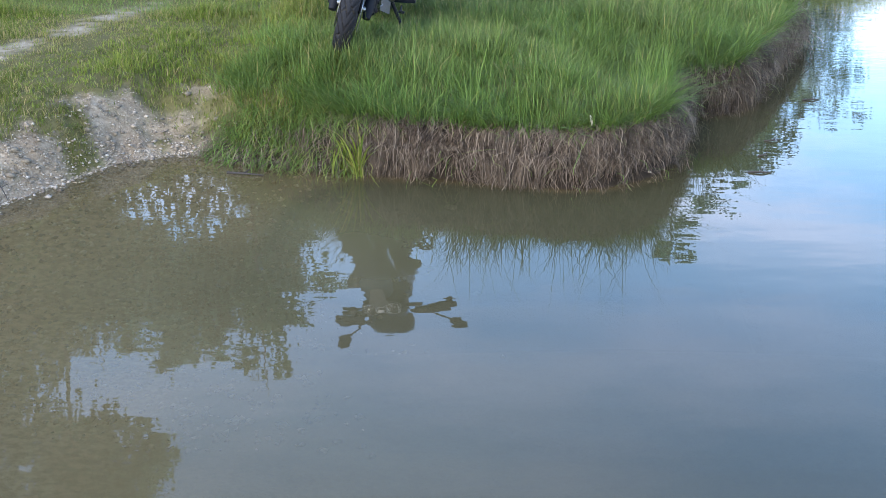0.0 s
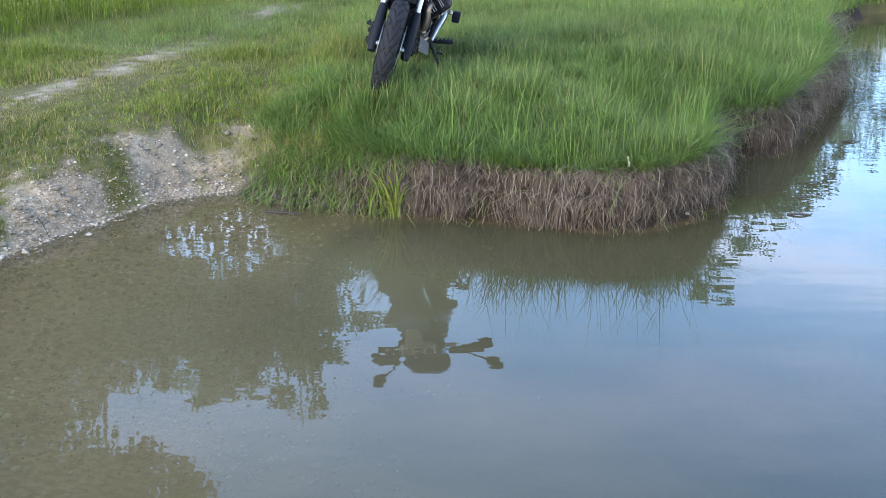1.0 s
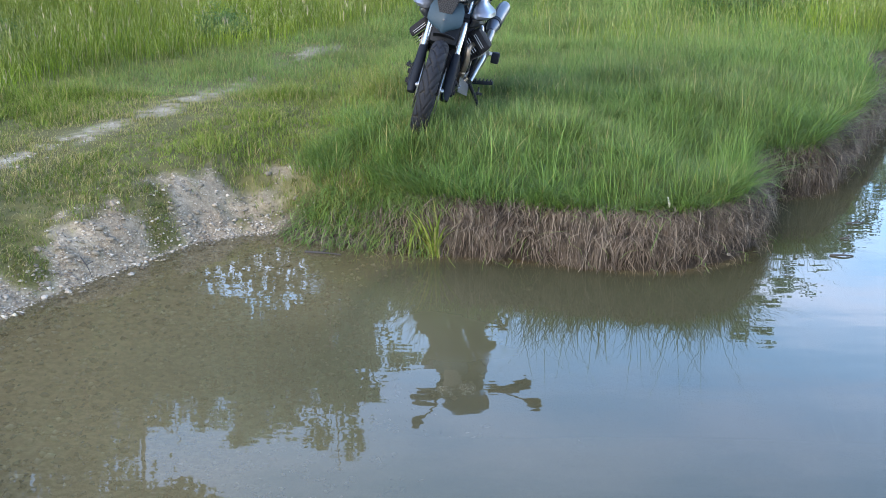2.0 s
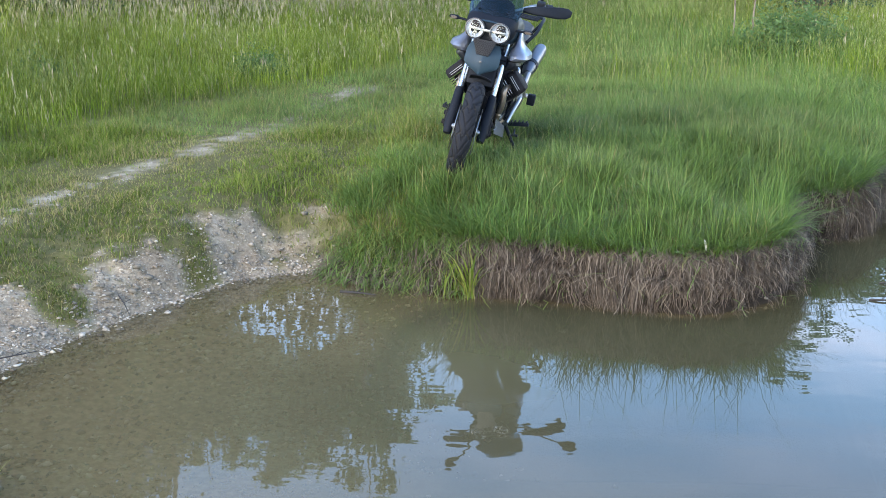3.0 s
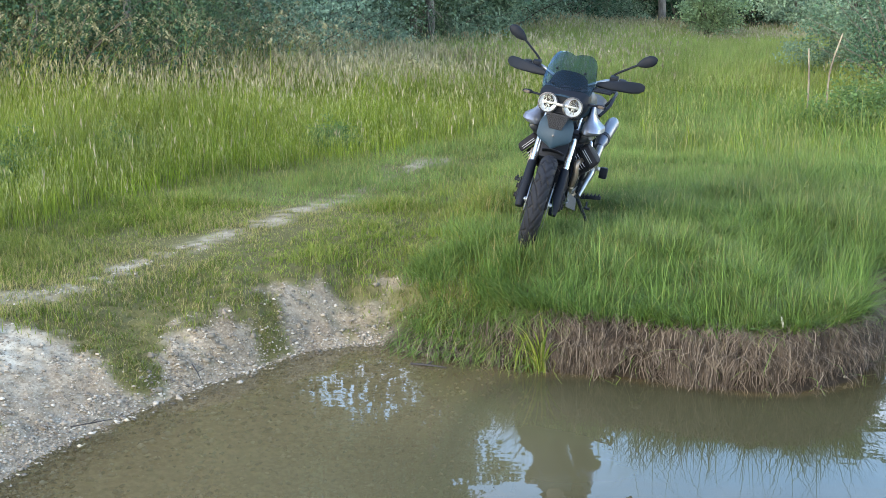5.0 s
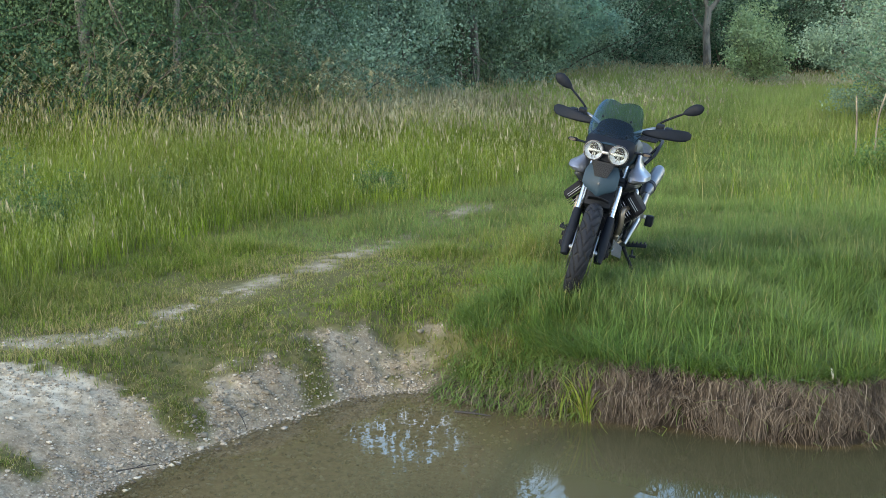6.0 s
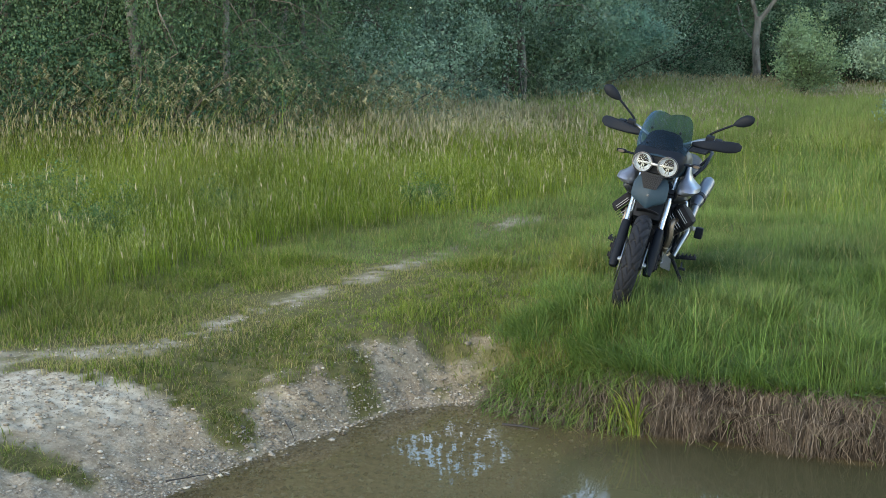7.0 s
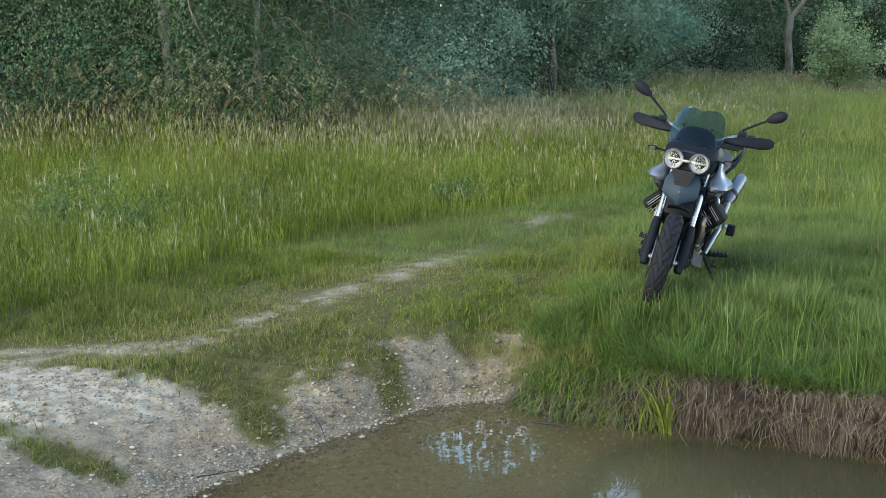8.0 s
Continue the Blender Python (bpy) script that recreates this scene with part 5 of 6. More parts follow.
# teal beak between the fork tubes
bm = bmesh.new()
rows = []
for v in np.linspace(0, 1, 15):
    z = 0.905 - 0.2 * v
    half = np.interp(v, [0, 0.1, 0.3, 0.74, 0.88, 1.0], [0.09, 0.106, 0.12, 0.122, 0.098, 0.04])
    row = []
    for uu in np.linspace(-1, 1, 17):
        yy = uu * half
        nose = -0.115 + 0.05 * math.sin(v * 2.2) - 1.6 * yy * yy - 0.02 * abs(uu)
        drop = 0.012 * (1 - abs(uu)) * smooth(0.6, 1.0, v)
        row.append((nose, yy, z - drop + 0.012 * uu * uu * v))
    rows.append(row)
sheet(bm, rows, 0.004)
beak = part("beak", bm, PAINT_TEAL, bike, "teal-grey painted front beak")
bm = bmesh.new()
spin(bm, [(0.009, 0), (0.009, 0.003), (0.006, 0.004)], (-0.066, 0, 0.785), (1, 0, 0.1), 16)
part("badge", bm, PLASTIC_GLOSS, beak)
bm = bmesh.new()
rows = [[(-0.066 - 0.9 * yy * yy - 0.012 * v, yy, 0.935 - 0.105 * v) for yy in np.linspace(-1, 1, 9) * (0.082 - 0.04 * v)] for v in np.linspace(0, 1, 7)]
sheet(bm, rows, 0.004)
grille = part("grille", bm, PLASTIC_GLOSS, bike, "black honeycomb air grille")
bm = bmesh.new()
for j in range(7):
    for i in range(9 - (3 * j) // 4):
        yy, z = (i - (8 - (3 * j) // 4) / 2) * 0.0165, 0.923 - 0.0142 * j
        t = np.linspace(0, 2 * np.pi, 7)
        tube(bm, [(-0.062 - 0.9 * yy * yy - 0.012 * (0.935 - z) / 0.105, yy + 0.0075 * math.cos(a), z + 0.0075 * math.sin(a)) for a in t], 0.0013, 4, False)
part("honeycomb", bm, ENGINE, grille)

# twin round headlights in a dark mask
bm = bmesh.new()
rings = []
for xx, a, b, zc in ((-0.30, 0.17, 0.10, 1.03), (-0.22, 0.175, 0.095, 1.02), (-0.15, 0.165, 0.085, 1.005), (-0.115, 0.14, 0.065, 0.998)):
    rings.append(ring((xx, 0, zc), (0, 1, 0), (0, 0, 1), a, b, 3.2, 28))
loft(bm, rings)
part("headlight_mask", bm, PLASTIC, bike)
for s in (-1, 1):
    c = np.array((-0.082, 0.0855 * s, 0.994))
    fwd = np.array((0.985, 0.03 * s, 0.08))
    bm = bmesh.new()
    spin(bm, [(0.058, -0.05), (0.066, -0.04), (0.069, 0.0), (0.068, 0.007), (0.063, 0.008), (0.0612, 0.0), (0.061, -0.05)], c, fwd, 36, False)
    lamp = part("headlight", bm, PLASTIC_GLOSS, bike, "round clear-lens headlight with bright reflector")
    bm = bmesh.new()
    spin(bm, [(0.0605, 0.0), (0.058, -0.008), (0.05, -0.022), (0.036, -0.034), (0.018, -0.042), (0.001, -0.044)], c, fwd, 36, False)
    part("reflector", bm, CHROME, lamp)
    bm = bmesh.new()
    block(bm, c + fwd * -0.014 + np.array((0, -0.01 * s, 0.002)), (0.02, 0.1, 0.014), (0, 0, 0), 0.004)
    for k in (-0.6, 0.7):
        block(bm, c + fwd * -0.02 + np.array((0, 0.012 * k, -0.028)), (0.012, 0.006, 0.04), (20 * k, 0, 0), 0.002)
    part("light_guide", bm, ALLOY, lamp)
    bm = bmesh.new()
    spin(bm, [(0.031, 0.0), (0.028, -0.006), (0.0, -0.008)], c + fwd * -0.012 + np.array((0, 0.004 * s, 0.024)), fwd, 20)
    part("projector", bm, ENGINE, lamp)
    bm = bmesh.new()
    spin(bm, [(0.062, 0.0), (0.056, 0.006), (0.04, 0.0115), (0.02, 0.0145), (0.0, 0.0155)], c + fwd * 0.002, fwd, 36)
    glass = part("lens", bm, LENS, lamp)
    glass.visible_shadow = False
bm = bmesh.new()
block(bm, (-0.078, 0, 0.996), (0.035, 0.05, 0.018), (0, 0, 0), 0.005)
part("lamp_bridge", bm, ALLOY, bike)

# windscreen, its bolts and what shows through it
bm = bmesh.new()
rows = []
for v in np.linspace(0, 1, 15):
    half = np.interp(v, [0, 0.25, 0.55, 0.8, 0.93, 1.0], [0.168, 0.18, 0.172, 0.158, 0.14, 0.118])
    rows.append([])
    for uu in np.linspace(-1, 1, 21):
        yy = uu * half
        crest = 1.325 + 0.016 * math.sin(abs(uu) * 2.6) - 0.012
        z = 1.075 + (crest - 1.075) * v
        xx = -0.145 - 0.74 * (z - 1.075) + 0.02 * math.sin(v * 3) - 2.4 * yy * yy
        rows[-1].append((xx, yy, z))
sheet(bm, rows, 0.003)
screen = part("windscreen", bm, SMOKED, bike, "smoked translucent windscreen")
for yy, z, xx in ((-0.097, 1.213, -0.247), (0.097, 1.213, -0.247), (-0.099, 1.118, -0.184), (0.099, 1.118, -0.184)):
    bm = bmesh.new()
    spin(bm, [(0.009, 0), (0.009, 0.004), (0.006, 0.008), (0, 0.009)], (xx, yy, z), (0.75, 0.3 * yy, 0.6), 14)
    part("bolt", bm, PLASTIC, screen)
bm = bmesh.new()
rows = [[(-0.19 - 0.62 * v * 0.13 - 2.2 * yy * yy, yy, 1.075 + 0.135 * v * (1 - 0.3 * abs(uu) ** 3)) for uu in np.linspace(-1, 1, 13) for yy in (uu * (0.15 - 0.035 * v),)] for v in np.linspace(0, 1, 9)]
sheet(bm, rows, 0.004)
part("inner_fairing", bm, PLASTIC, bike)
bm = bmesh.new()
block(bm, (-0.37, 0.0, 1.15), (0.03, 0.17, 0.08), (0, -35, 0), 0.012)
part("instrument_panel", bm, PLASTIC_GLOSS, bike)
bm = bmesh.new()
rows = [[(-0.1 - 0.06 * v - 1.9 * yy * yy, yy, 1.052 + 0.038 * v - 0.3 * yy * yy) for yy in np.linspace(-0.15, 0.15, 13)] for v in np.linspace(0, 1, 5)]
sheet(bm, rows, 0.004)
part("cowl_strip", bm, PAINT_TEAL, bike, "dark strip above the headlights")
for s in (-1, 1):
    bm = bmesh.new()
    tube(bm, [(-0.2, 0.16 * s, 1.02), (-0.2, 0.235 * s, 1.024)], 0.008, 10)
    loft(bm, [ring((-0.2, s * yy, 1.025), (1, 0, 0), (0, 0, 1), a, b, 2.4, 14) for yy, a, b in ((0.225, 0.012, 0.01), (0.24, 0.022, 0.015), (0.275, 0.02, 0.013), (0.292, 0.01, 0.007))])
    ts = part("turn_signal", bm, PLASTIC, bike, "small black turn signal on a stalk")
    bm = bmesh.new()
    loft(bm, [ring((-0.178 + d, 0.258 * s, 1.025), (0, 1, 0), (0, 0, 1), a, b, 2.4, 14) for d, a, b in ((0, 0.024, 0.011), (0.006, 0.02, 0.009))])
    part("signal_lens", bm, AMBER, ts)

# handlebar, guards, mirrors
bm = bmesh.new()
side = bend([(-0.47, 0, 1.105), (-0.46, 0.09, 1.11), (-0.46, 0.16, 1.145), (-0.47, 0.235, 1.178), (-0.51, 0.32, 1.182), (-0.56, 0.44, 1.172)], 5)
for s in (-1, 1):
    tube(bm, side * np.array((1, s, 1)), 0.014, 12)
handlebar = part("handlebar", bm, ALLOY, bike, "bare metal handlebar")
for s in (-1, 1):
    bm = bmesh.new()
    tube(bm, [(-0.51, 0.32 * s, 1.182), (-0.56, 0.445 * s, 1.172)], 0.018, 12)
    part("grip", bm, PLASTIC, handlebar)
    bm = bmesh.new()
    rings = []
    for v in np.linspace(0, 1, 13):
        yy = 0.175 + 0.312 * v
        up = np.interp(v, [0, 0.08, 0.3, 0.75, 0.93, 1.0], [0.012, 0.02, 0.031, 0.041, 0.036, 0.018])
        rings.append(ring((-0.345 - 0.02 * v - 0.12 * v ** 3, yy * s, 1.15 + 0.045 * v - 0.02 * v * v), (0.82, 0.3 * s * v, 0.3), (-0.3, 0, 0.95), 0.022 * (1 - 0.5 * v), up, 3.4, 22))
    loft(bm, rings)
    guard = part("hand_guard", bm, PLASTIC, bike, "large black plastic hand guard")
    bm = bmesh.new()
    tube(bm, bend([(-0.5, 0.29 * s, 1.18), (-0.42, 0.3 * s, 1.19), (-0.36, 0.31 * s, 1.185)], 4), 0.009, 8)
    part("bracket", bm, PLASTIC, guard)
    bm = bmesh.new()
    block(bm, (-0.43, 0.275 * s, 1.2), (0.06, 0.055, 0.045), (0, 10, 0), 0.01)
    block(bm, (-0.42, 0.335 * s, 1.196), (0.05, 0.05, 0.03), (0, 10, 0), 0.008)
    part("switch_block", bm, PLASTIC, handlebar)
    inner, tip = np.array((-0.45, 0.385 * s, 1.336)), np.array((-0.45, 0.515 * s, 1.412))
    if s > 0:
        inner, tip = np.array((-0.45, 0.405, 1.325)), np.array((-0.45, 0.533, 1.392))
    along = (tip - inner) / np.linalg.norm(tip - inner)
    across = np.array((0, -along[2] * s, along[1] * s))
    bm = bmesh.new()
    rings = []
    for v in np.linspace(0, 1, 13):
        w = np.interp(v, [0, 0.15, 0.4, 0.7, 0.9, 1.0], [0.007, 0.022, 0.036, 0.039, 0.027, 0.006])
        rings.append(ring(inner + (tip - inner) * v, across, (1, 0, 0), w, w * 0.55, 2.2, 18))
    loft(bm, rings)
    mirror = part("mirror", bm, PLASTIC, bike, "black rear-view mirror on a stalk")
    bm = bmesh.new()
    loft(bm, [ring(inner + (tip - inner) * 0.58 + np.array((d, 0, 0)), along, across, a, b, 2.4, 20) for d, a, b in ((-0.014, 0.05, 0.03), (-0.024, 0.05, 0.03))])
    part("mirror_glass", bm, MIRROR, mirror)
    bm = bmesh.new()
    foot = np.array((-0.47, 0.265 * s, 1.195))
    tube(bm, bend([foot, foot + np.array((0.005, 0.01 * s, 0.04)), inner + along * 0.02], 6), [0.008] * 12 + [0.007], 10)
    tube(bm, [foot + np.array((0, 0, -0.03)), foot + np.array((0, 0, 0.03))], 0.013, 10)
    part("stalk", bm, PLASTIC, mirror)
bm = bmesh.new()
for s in (-1, 1):
    tube(bm, bend([(-0.44, 0.2 * s, 1.15), (-0.3, 0.17 * s, 1.12), (-0.26, 0.11 * s, 0.98), (-0.32, 0.05 * s, 0.84)], 5), 0.006, 8)
part("cables", bm, PLASTIC, bike)

# tank, side pods, seat, tail
bm = bmesh.new()
loft(bm, [ring((xx, 0, zc), (0, 1, 0), (0, 0, 1), a, b, 2.6, 26) for xx, zc, a, b in ((-0.3, 0.96, 0.1, 0.06), (-0.36, 0.97, 0.15, 0.1), (-0.5, 0.99, 0.175, 0.125), (-0.66, 0.97, 0.17, 0.115), (-0.8, 0.93, 0.13, 0.085), (-0.88, 0.88, 0.1, 0.05))])
tank = part("fuel_tank", bm, PAINT_TEAL, bike, "dark teal fuel tank")
bm = bmesh.new()
spin(bm, [(0.035, 0), (0.035, 0.008), (0.028, 0.012), (0, 0.013)], (-0.55, 0, 1.112), (0, 0, 1), 24)
part("filler_cap", bm, ALLOY, tank)
for s in (-1, 1):
    bm = bmesh.new()
    rings = []
    for z, xx, yy, hx, hy in ((0.792, -0.44, 0.165, 0.12, 0.03), (0.806, -0.43, 0.195, 0.165, 0.062), (0.83, -0.43, 0.212, 0.18, 0.074), (0.856, -0.44, 0.21, 0.175, 0.07), (0.878, -0.455, 0.196, 0.145, 0.05),
                              (0.905, -0.46, 0.185, 0.1, 0.03), (0.945, -0.455, 0.182, 0.065, 0.02), (0.985, -0.45, 0.18, 0.04, 0.014), (1.0, -0.45, 0.18, 0.02, 0.006)):
        rings.append(ring((xx, yy * s, z), (1, 0, 0), (0, 1, 0), hx, hy, 2.4, 26))
    loft(bm, rings)
    pod = part("side_pod", bm, PAINT_SILVER, bike, "silver painted tank side pod")
    bm = bmesh.new()
    loft(bm, [ring((xx, yy * s, z), (1, 0, 0), (0, 1, 0), hx, hy, 2.4, 22) for z, xx, yy, hx, hy in ((0.715, -0.42, 0.13, 0.05, 0.02), (0.74, -0.42, 0.155, 0.12, 0.045), (0.775, -0.43, 0.18, 0.15, 0.055), (0.796, -0.43, 0.18, 0.15, 0.05))])
    part("under_cover", bm, PLASTIC_GLOSS, pod)
    # cylinder with cooling fins and head cover, at 45 degrees
    out = np.array((0, 0.74 * s, 0.67))
    acr = np.array((0, -0.67 * s, 0.74))
    fore = np.array((1.0, 0, 0))
    base = np.array((-0.5, 0.07 * s, 0.505))
    bm = bmesh.new()
    loft(bm, [ring(base + out * d, fore, acr, 0.062, 0.058, 3, 20) for d in (0, 0.17)])
    cyl = part("cylinder", bm, ENGINE, bike, "finned engine cylinder in dark metal")
    for k in range(8):
        d = 0.035 + 0.0185 * k
        bm = bmesh.new()
        loft(bm, [ring(base + out * (d + e), fore, acr, a, a * 0.95, 5.5, 24) for e, a in ((0, 0.092), (0.0022, 0.096), (0.0045, 0.092))])
        part("fin", bm, ENGINE, cyl)
    bm = bmesh.new()
    loft(bm, [ring(base + out * d, fore, acr, a, b, 5.5, 28) for d, a, b in ((0.176, 0.088, 0.082), (0.186, 0.091, 0.085), (0.215, 0.088, 0.082), (0.236, 0.078, 0.072), (0.241, 0.06, 0.055))])
    cover = part("head_cover", bm, ENGINE, cyl)
    # alloy rods laid along fin and cover edges to draw their bright highlights
    bm = bmesh.new()
    for k, d in enumerate((0.108, 0.127, 0.145, 0.19, 0.204)):
        tube(bm, [base + out * d + fore * 0.0945 - acr * 0.05, base + out * d + fore * 0.0955 + acr * 0.01, base + out * d + fore * 0.0935 + acr * 0.058], 0.0022, 6)
    part("edge_highlight", bm, ALLOY, cover)
    bm = bmesh.new()
    p = bend([base + out * 0.14 + fore * 0.06, base + out * 0.12 + fore * 0.14, np.array((-0.355, 0.165 * s, 0.5)), np.array((-0.375, 0.15 * s, 0.41)), np.array((-0.46, 0.12 * s, 0.3)), np.array((-0.7, 0.1 * s, 0.26)), np.array((-0.95, 0.12 * s, 0.28))], 7)
    tube(bm, p, 0.021, 14)
    part("exhaust_header", bm, HEADER, bike, "heat-tinted steel exhaust header")
    bm = bmesh.new()
    block(bm, (-0.68, 0.155 * s, 0.62), (0.13, 0.05, 0.12), (0, 10, 0), 0.02)
    tube(bm, bend([(-0.62, 0.16 * s, 0.66), (-0.56, 0.19 * s, 0.71), (-0.5, 0.2 * s, 0.68)], 5), 0.024, 12)
    part("throttle_body", bm, ALLOY, bike)

bm = bmesh.new()
block(bm, (-0.58, 0, 0.45), (0.42, 0.2, 0.26), (0, 0, 0), 0.04)
block(bm, (-0.34, 0, 0.47), (0.1, 0.17, 0.2), (0, 0, 0), 0.03)
spin(bm, [(0.05, -0.02), (0.08, -0.015), (0.08, 0.02), (0.05, 0.03)], (-0.29, 0, 0.47), (1, 0, 0), 24)
block(bm, (-0.88, 0, 0.42), (0.3, 0.18, 0.24), (0, 0, 0), 0.04)
engine = part("engine_block", bm, ENGINE, bike, "dark cast engine block")
bm = bmesh.new()
for k in range(5):
    block(bm, (-0.34 - 0.09 * k, 0, 0.315), (0.05, 0.19, 0.03), (0, 0, 0), 0.006)
part("sump", bm, ALLOY, engine)
bm = bmesh.new()
rows = []
for v in np.linspace(0, 1, 10):
    xx = np.interp(v, [0, 0.35, 1], [-0.27, -0.33, -0.72])
    zz = np.interp(v, [0, 0.35, 1], [0.39, 0.245, 0.225])
    rows.append([(xx - 0.03 * uu * uu, uu * np.interp(v, [0, 0.35, 1], [0.12, 0.155, 0.145]), zz + 0.13 * max(0, abs(uu) - 0.55) / 0.45 * smooth(0.2, 0.5, v)) for uu in np.linspace(-1, 1, 13)])
sheet(bm, rows, 0.004)
skid = part("skid_plate", bm, ALLOY, bike, "pale alloy skid plate")
bm = bmesh.new()
sheet(bm, [[(-0.34 - 0.08 * u_ - 0.04 * (1 - w_), 0.14 + 0.06 * u_, 0.235 + 0.03 * (1 - u_) + w_ * (0.12 - 0.03 * u_)) for u_ in np.linspace(0, 1, 6)] for w_ in np.linspace(0, 1, 5)], 0.004)
part("side_plate", bm, SATIN, skid, "satin alloy side plate of the sump guard")
bm = bmesh.new()
for s in (-1, 1):
    tube(bm, bend([(-0.3, 0.09 * s, 0.86), (-0.42, 0.15 * s, 0.74), (-0.75, 0.16 * s, 0.72), (-0.95, 0.15 * s, 0.62), (-0.98, 0.14 * s, 0.4), (-0.8, 0.15 * s, 0.3)], 5), 0.016, 10)
    tube(bm, [(-0.75, 0.15 * s, 0.74), (-1.45, 0.12 * s, 0.86)], 0.013, 10)
    tube(bm, [(-0.97, 0.14 * s, 0.5), (-1.3, 0.12 * s, 0.82)], 0.011, 10)
    tube(bm, bend([(-0.33, 0.1 * s, 0.75), (-0.36, 0.13 * s, 0.6), (-0.4, 0.14 * s, 0.38), (-0.6, 0.14 * s, 0.33)], 5), 0.013, 10)
part("frame", bm, PLASTIC, bike, "black tubular steel frame")
bm = bmesh.new()
tube(bm, bend([(-0.48, 0.2, 0.335), (-0.62, 0.215, 0.41), (-0.78, 0.225, 0.47), (-0.98, 0.2, 0.47)], 5), 0.017, 10)
block(bm, (-0.88, 0.2, 0.47), (0.16, 0.02, 0.07), (0, -12, 0), 0.006)
block(bm, (-1.08, 0.235, 0.455), (0.09, 0.03, 0.03), (0, -12, 0), 0.006)
part("step_bracket", bm, ALLOY, bike, "bare alloy footrest bracket")
bm = bmesh.new()
tube(bm, bend([(-0.97, -0.15, 0.42), (-1.2, -0.13, 0.36), (-1.53, -0.11, 0.322)], 4), 0.035, 12)
block(bm, (-1.5, -0.1, 0.33), (0.16, 0.09, 0.13), (0, 0, 0), 0.03)
part("swingarm", bm, ENGINE, bike)
for s in (-1, 1):
    bm = bmesh.new()
    block(bm, (-0.8, 0.255 * s, 0.285), (0.045, 0.15, 0.025), (10 * s, 0, 0), 0.006)
    for k in range(5):
        block(bm, (-0.8, (0.2 + 0.028 * k) * s, 0.296 + 0.0045 * k), (0.05, 0.008, 0.012), (10 * s, 0, 0), 0)
    tube(bm, [(-0.8, 0.16 * s, 0.27), (-0.8, 0.2 * s, 0.275)], 0.012, 10)
    part("footpeg", bm, PLASTIC, bike, "black serrated footpeg")
    bm = bmesh.new()
    block(bm, (-1.1, 0.275 * s, 0.43), (0.06, 0.06, 0.085), (0, 0, 0), 0.012)
    part("passenger_footpeg", bm, PLASTIC, bike)
bm = bmesh.new()
tube(bm, bend([(-0.66, 0.25, 0.27), (-0.6, 0.26, 0.255), (-0.55, 0.265, 0.25)], 4), 0.007, 8)
block(bm, (-0.55, 0.272, 0.25), (0.02, 0.045, 0.018), (0, 0, 0), 0.004)
part("gear_lever", bm, PLASTIC, bike)
bm = bmesh.new()
tube(bm, [(-0.72, 0.17, 0.27), (-0.73, 0.255, 0.14), (-0.735, 0.29, 0.075)], [0.014, 0.012, 0.012], 10)
block(bm, (-0.735, 0.296, 0.068), (0.06, 0.045, 0.012), (12, 0, 0), 0.004)
part("side_stand", bm, PLASTIC, bike, "black side stand, folded out")
bm = bmesh.new()
tube(bm, [(-0.98, 0.21, 0.635), (-1.03, 0.212, 0.652), (-1.1, 0.214, 0.675), (-1.42, 0.226, 0.762), (-1.46, 0.228, 0.772)], [0.03, 0.044, 0.05, 0.05, 0.042], 24)
muffler = part("muffler", bm, PIPE_SILVER, bike, "silver round muffler")
bm = bmesh.new()
tube(bm, [(-1.09, 0.2136, 0.6723), (-1.135, 0.2153, 0.6845)], 0.053, 24)
part("clamp_band", bm, PLASTIC, muffler)
bm = bmesh.new()
tube(bm, bend([(-0.9, 0.14, 0.3), (-0.93, 0.2, 0.42), (-0.94, 0.215, 0.55), (-0.99, 0.223, 0.64)], 5), 0.026, 14)
part("link_pipe", bm, ALLOY, muffler)
bm = bmesh.new()
loft(bm, [ring((xx, 0, zc), (0, 1, 0), (0, 0, 1), a, b, 3.2, 24) for xx, zc, a, b in ((-0.8, 0.86, 0.09, 0.05), (-0.9, 0.84, 0.14, 0.05), (-1.05, 0.845, 0.165, 0.05), (-1.15, 0.88, 0.165, 0.05), (-1.4, 0.91, 0.15, 0.045), (-1.5, 0.92, 0.11, 0.035))])
part("seat", bm, LEATHER, bike, "black two-step seat")
bm = bmesh.new()
loft(bm, [ring((xx, 0, zc), (0, 1, 0), (0, 0, 1), a, b, 3, 20) for xx, zc, a, b in ((-0.8, 0.78, 0.13, 0.05), (-1.2, 0.82, 0.14, 0.05), (-1.5, 0.87, 0.1, 0.04), (-1.62, 0.88, 0.06, 0.02))])
part("tail", bm, PAINT_TEAL, bike)
bm = bmesh.new()
for s in (-1, 1):
    tube(bm, bend([(-0.98, 0.165 * s, 0.86), (-1.08, 0.21 * s, 0.93), (-1.22, 0.218 * s, 0.99), (-1.45, 0.2 * s, 1.0), (-1.6, 0.13 * s, 0.985)], 5), 0.0125, 10)
    tube(bm, [(-1.22, 0.218 * s, 0.99), (-1.26, 0.14 * s, 0.88)], 0.011, 10)
for xx in (-1.35, -1.45, -1.55):
    tube(bm, [(xx, -0.17, 0.99), (xx, 0.17, 0.99)], 0.009, 10)
part("luggage_rack", bm, PLASTIC, bike, "black tubular grab rail and rack")
bm = bmesh.new()
rows = [[(-1.53 - math.sin(a) * 0.37, yy, 0.322 + math.cos(a) * (0.37 - 1.5 * yy * yy)) for yy in np.linspace(-0.08, 0.08, 7)] for a in np.linspace(-0.9, 1.3, 14)]
sheet(bm, rows, 0.004)
part("rear_mudguard", bm, PLASTIC, bike)

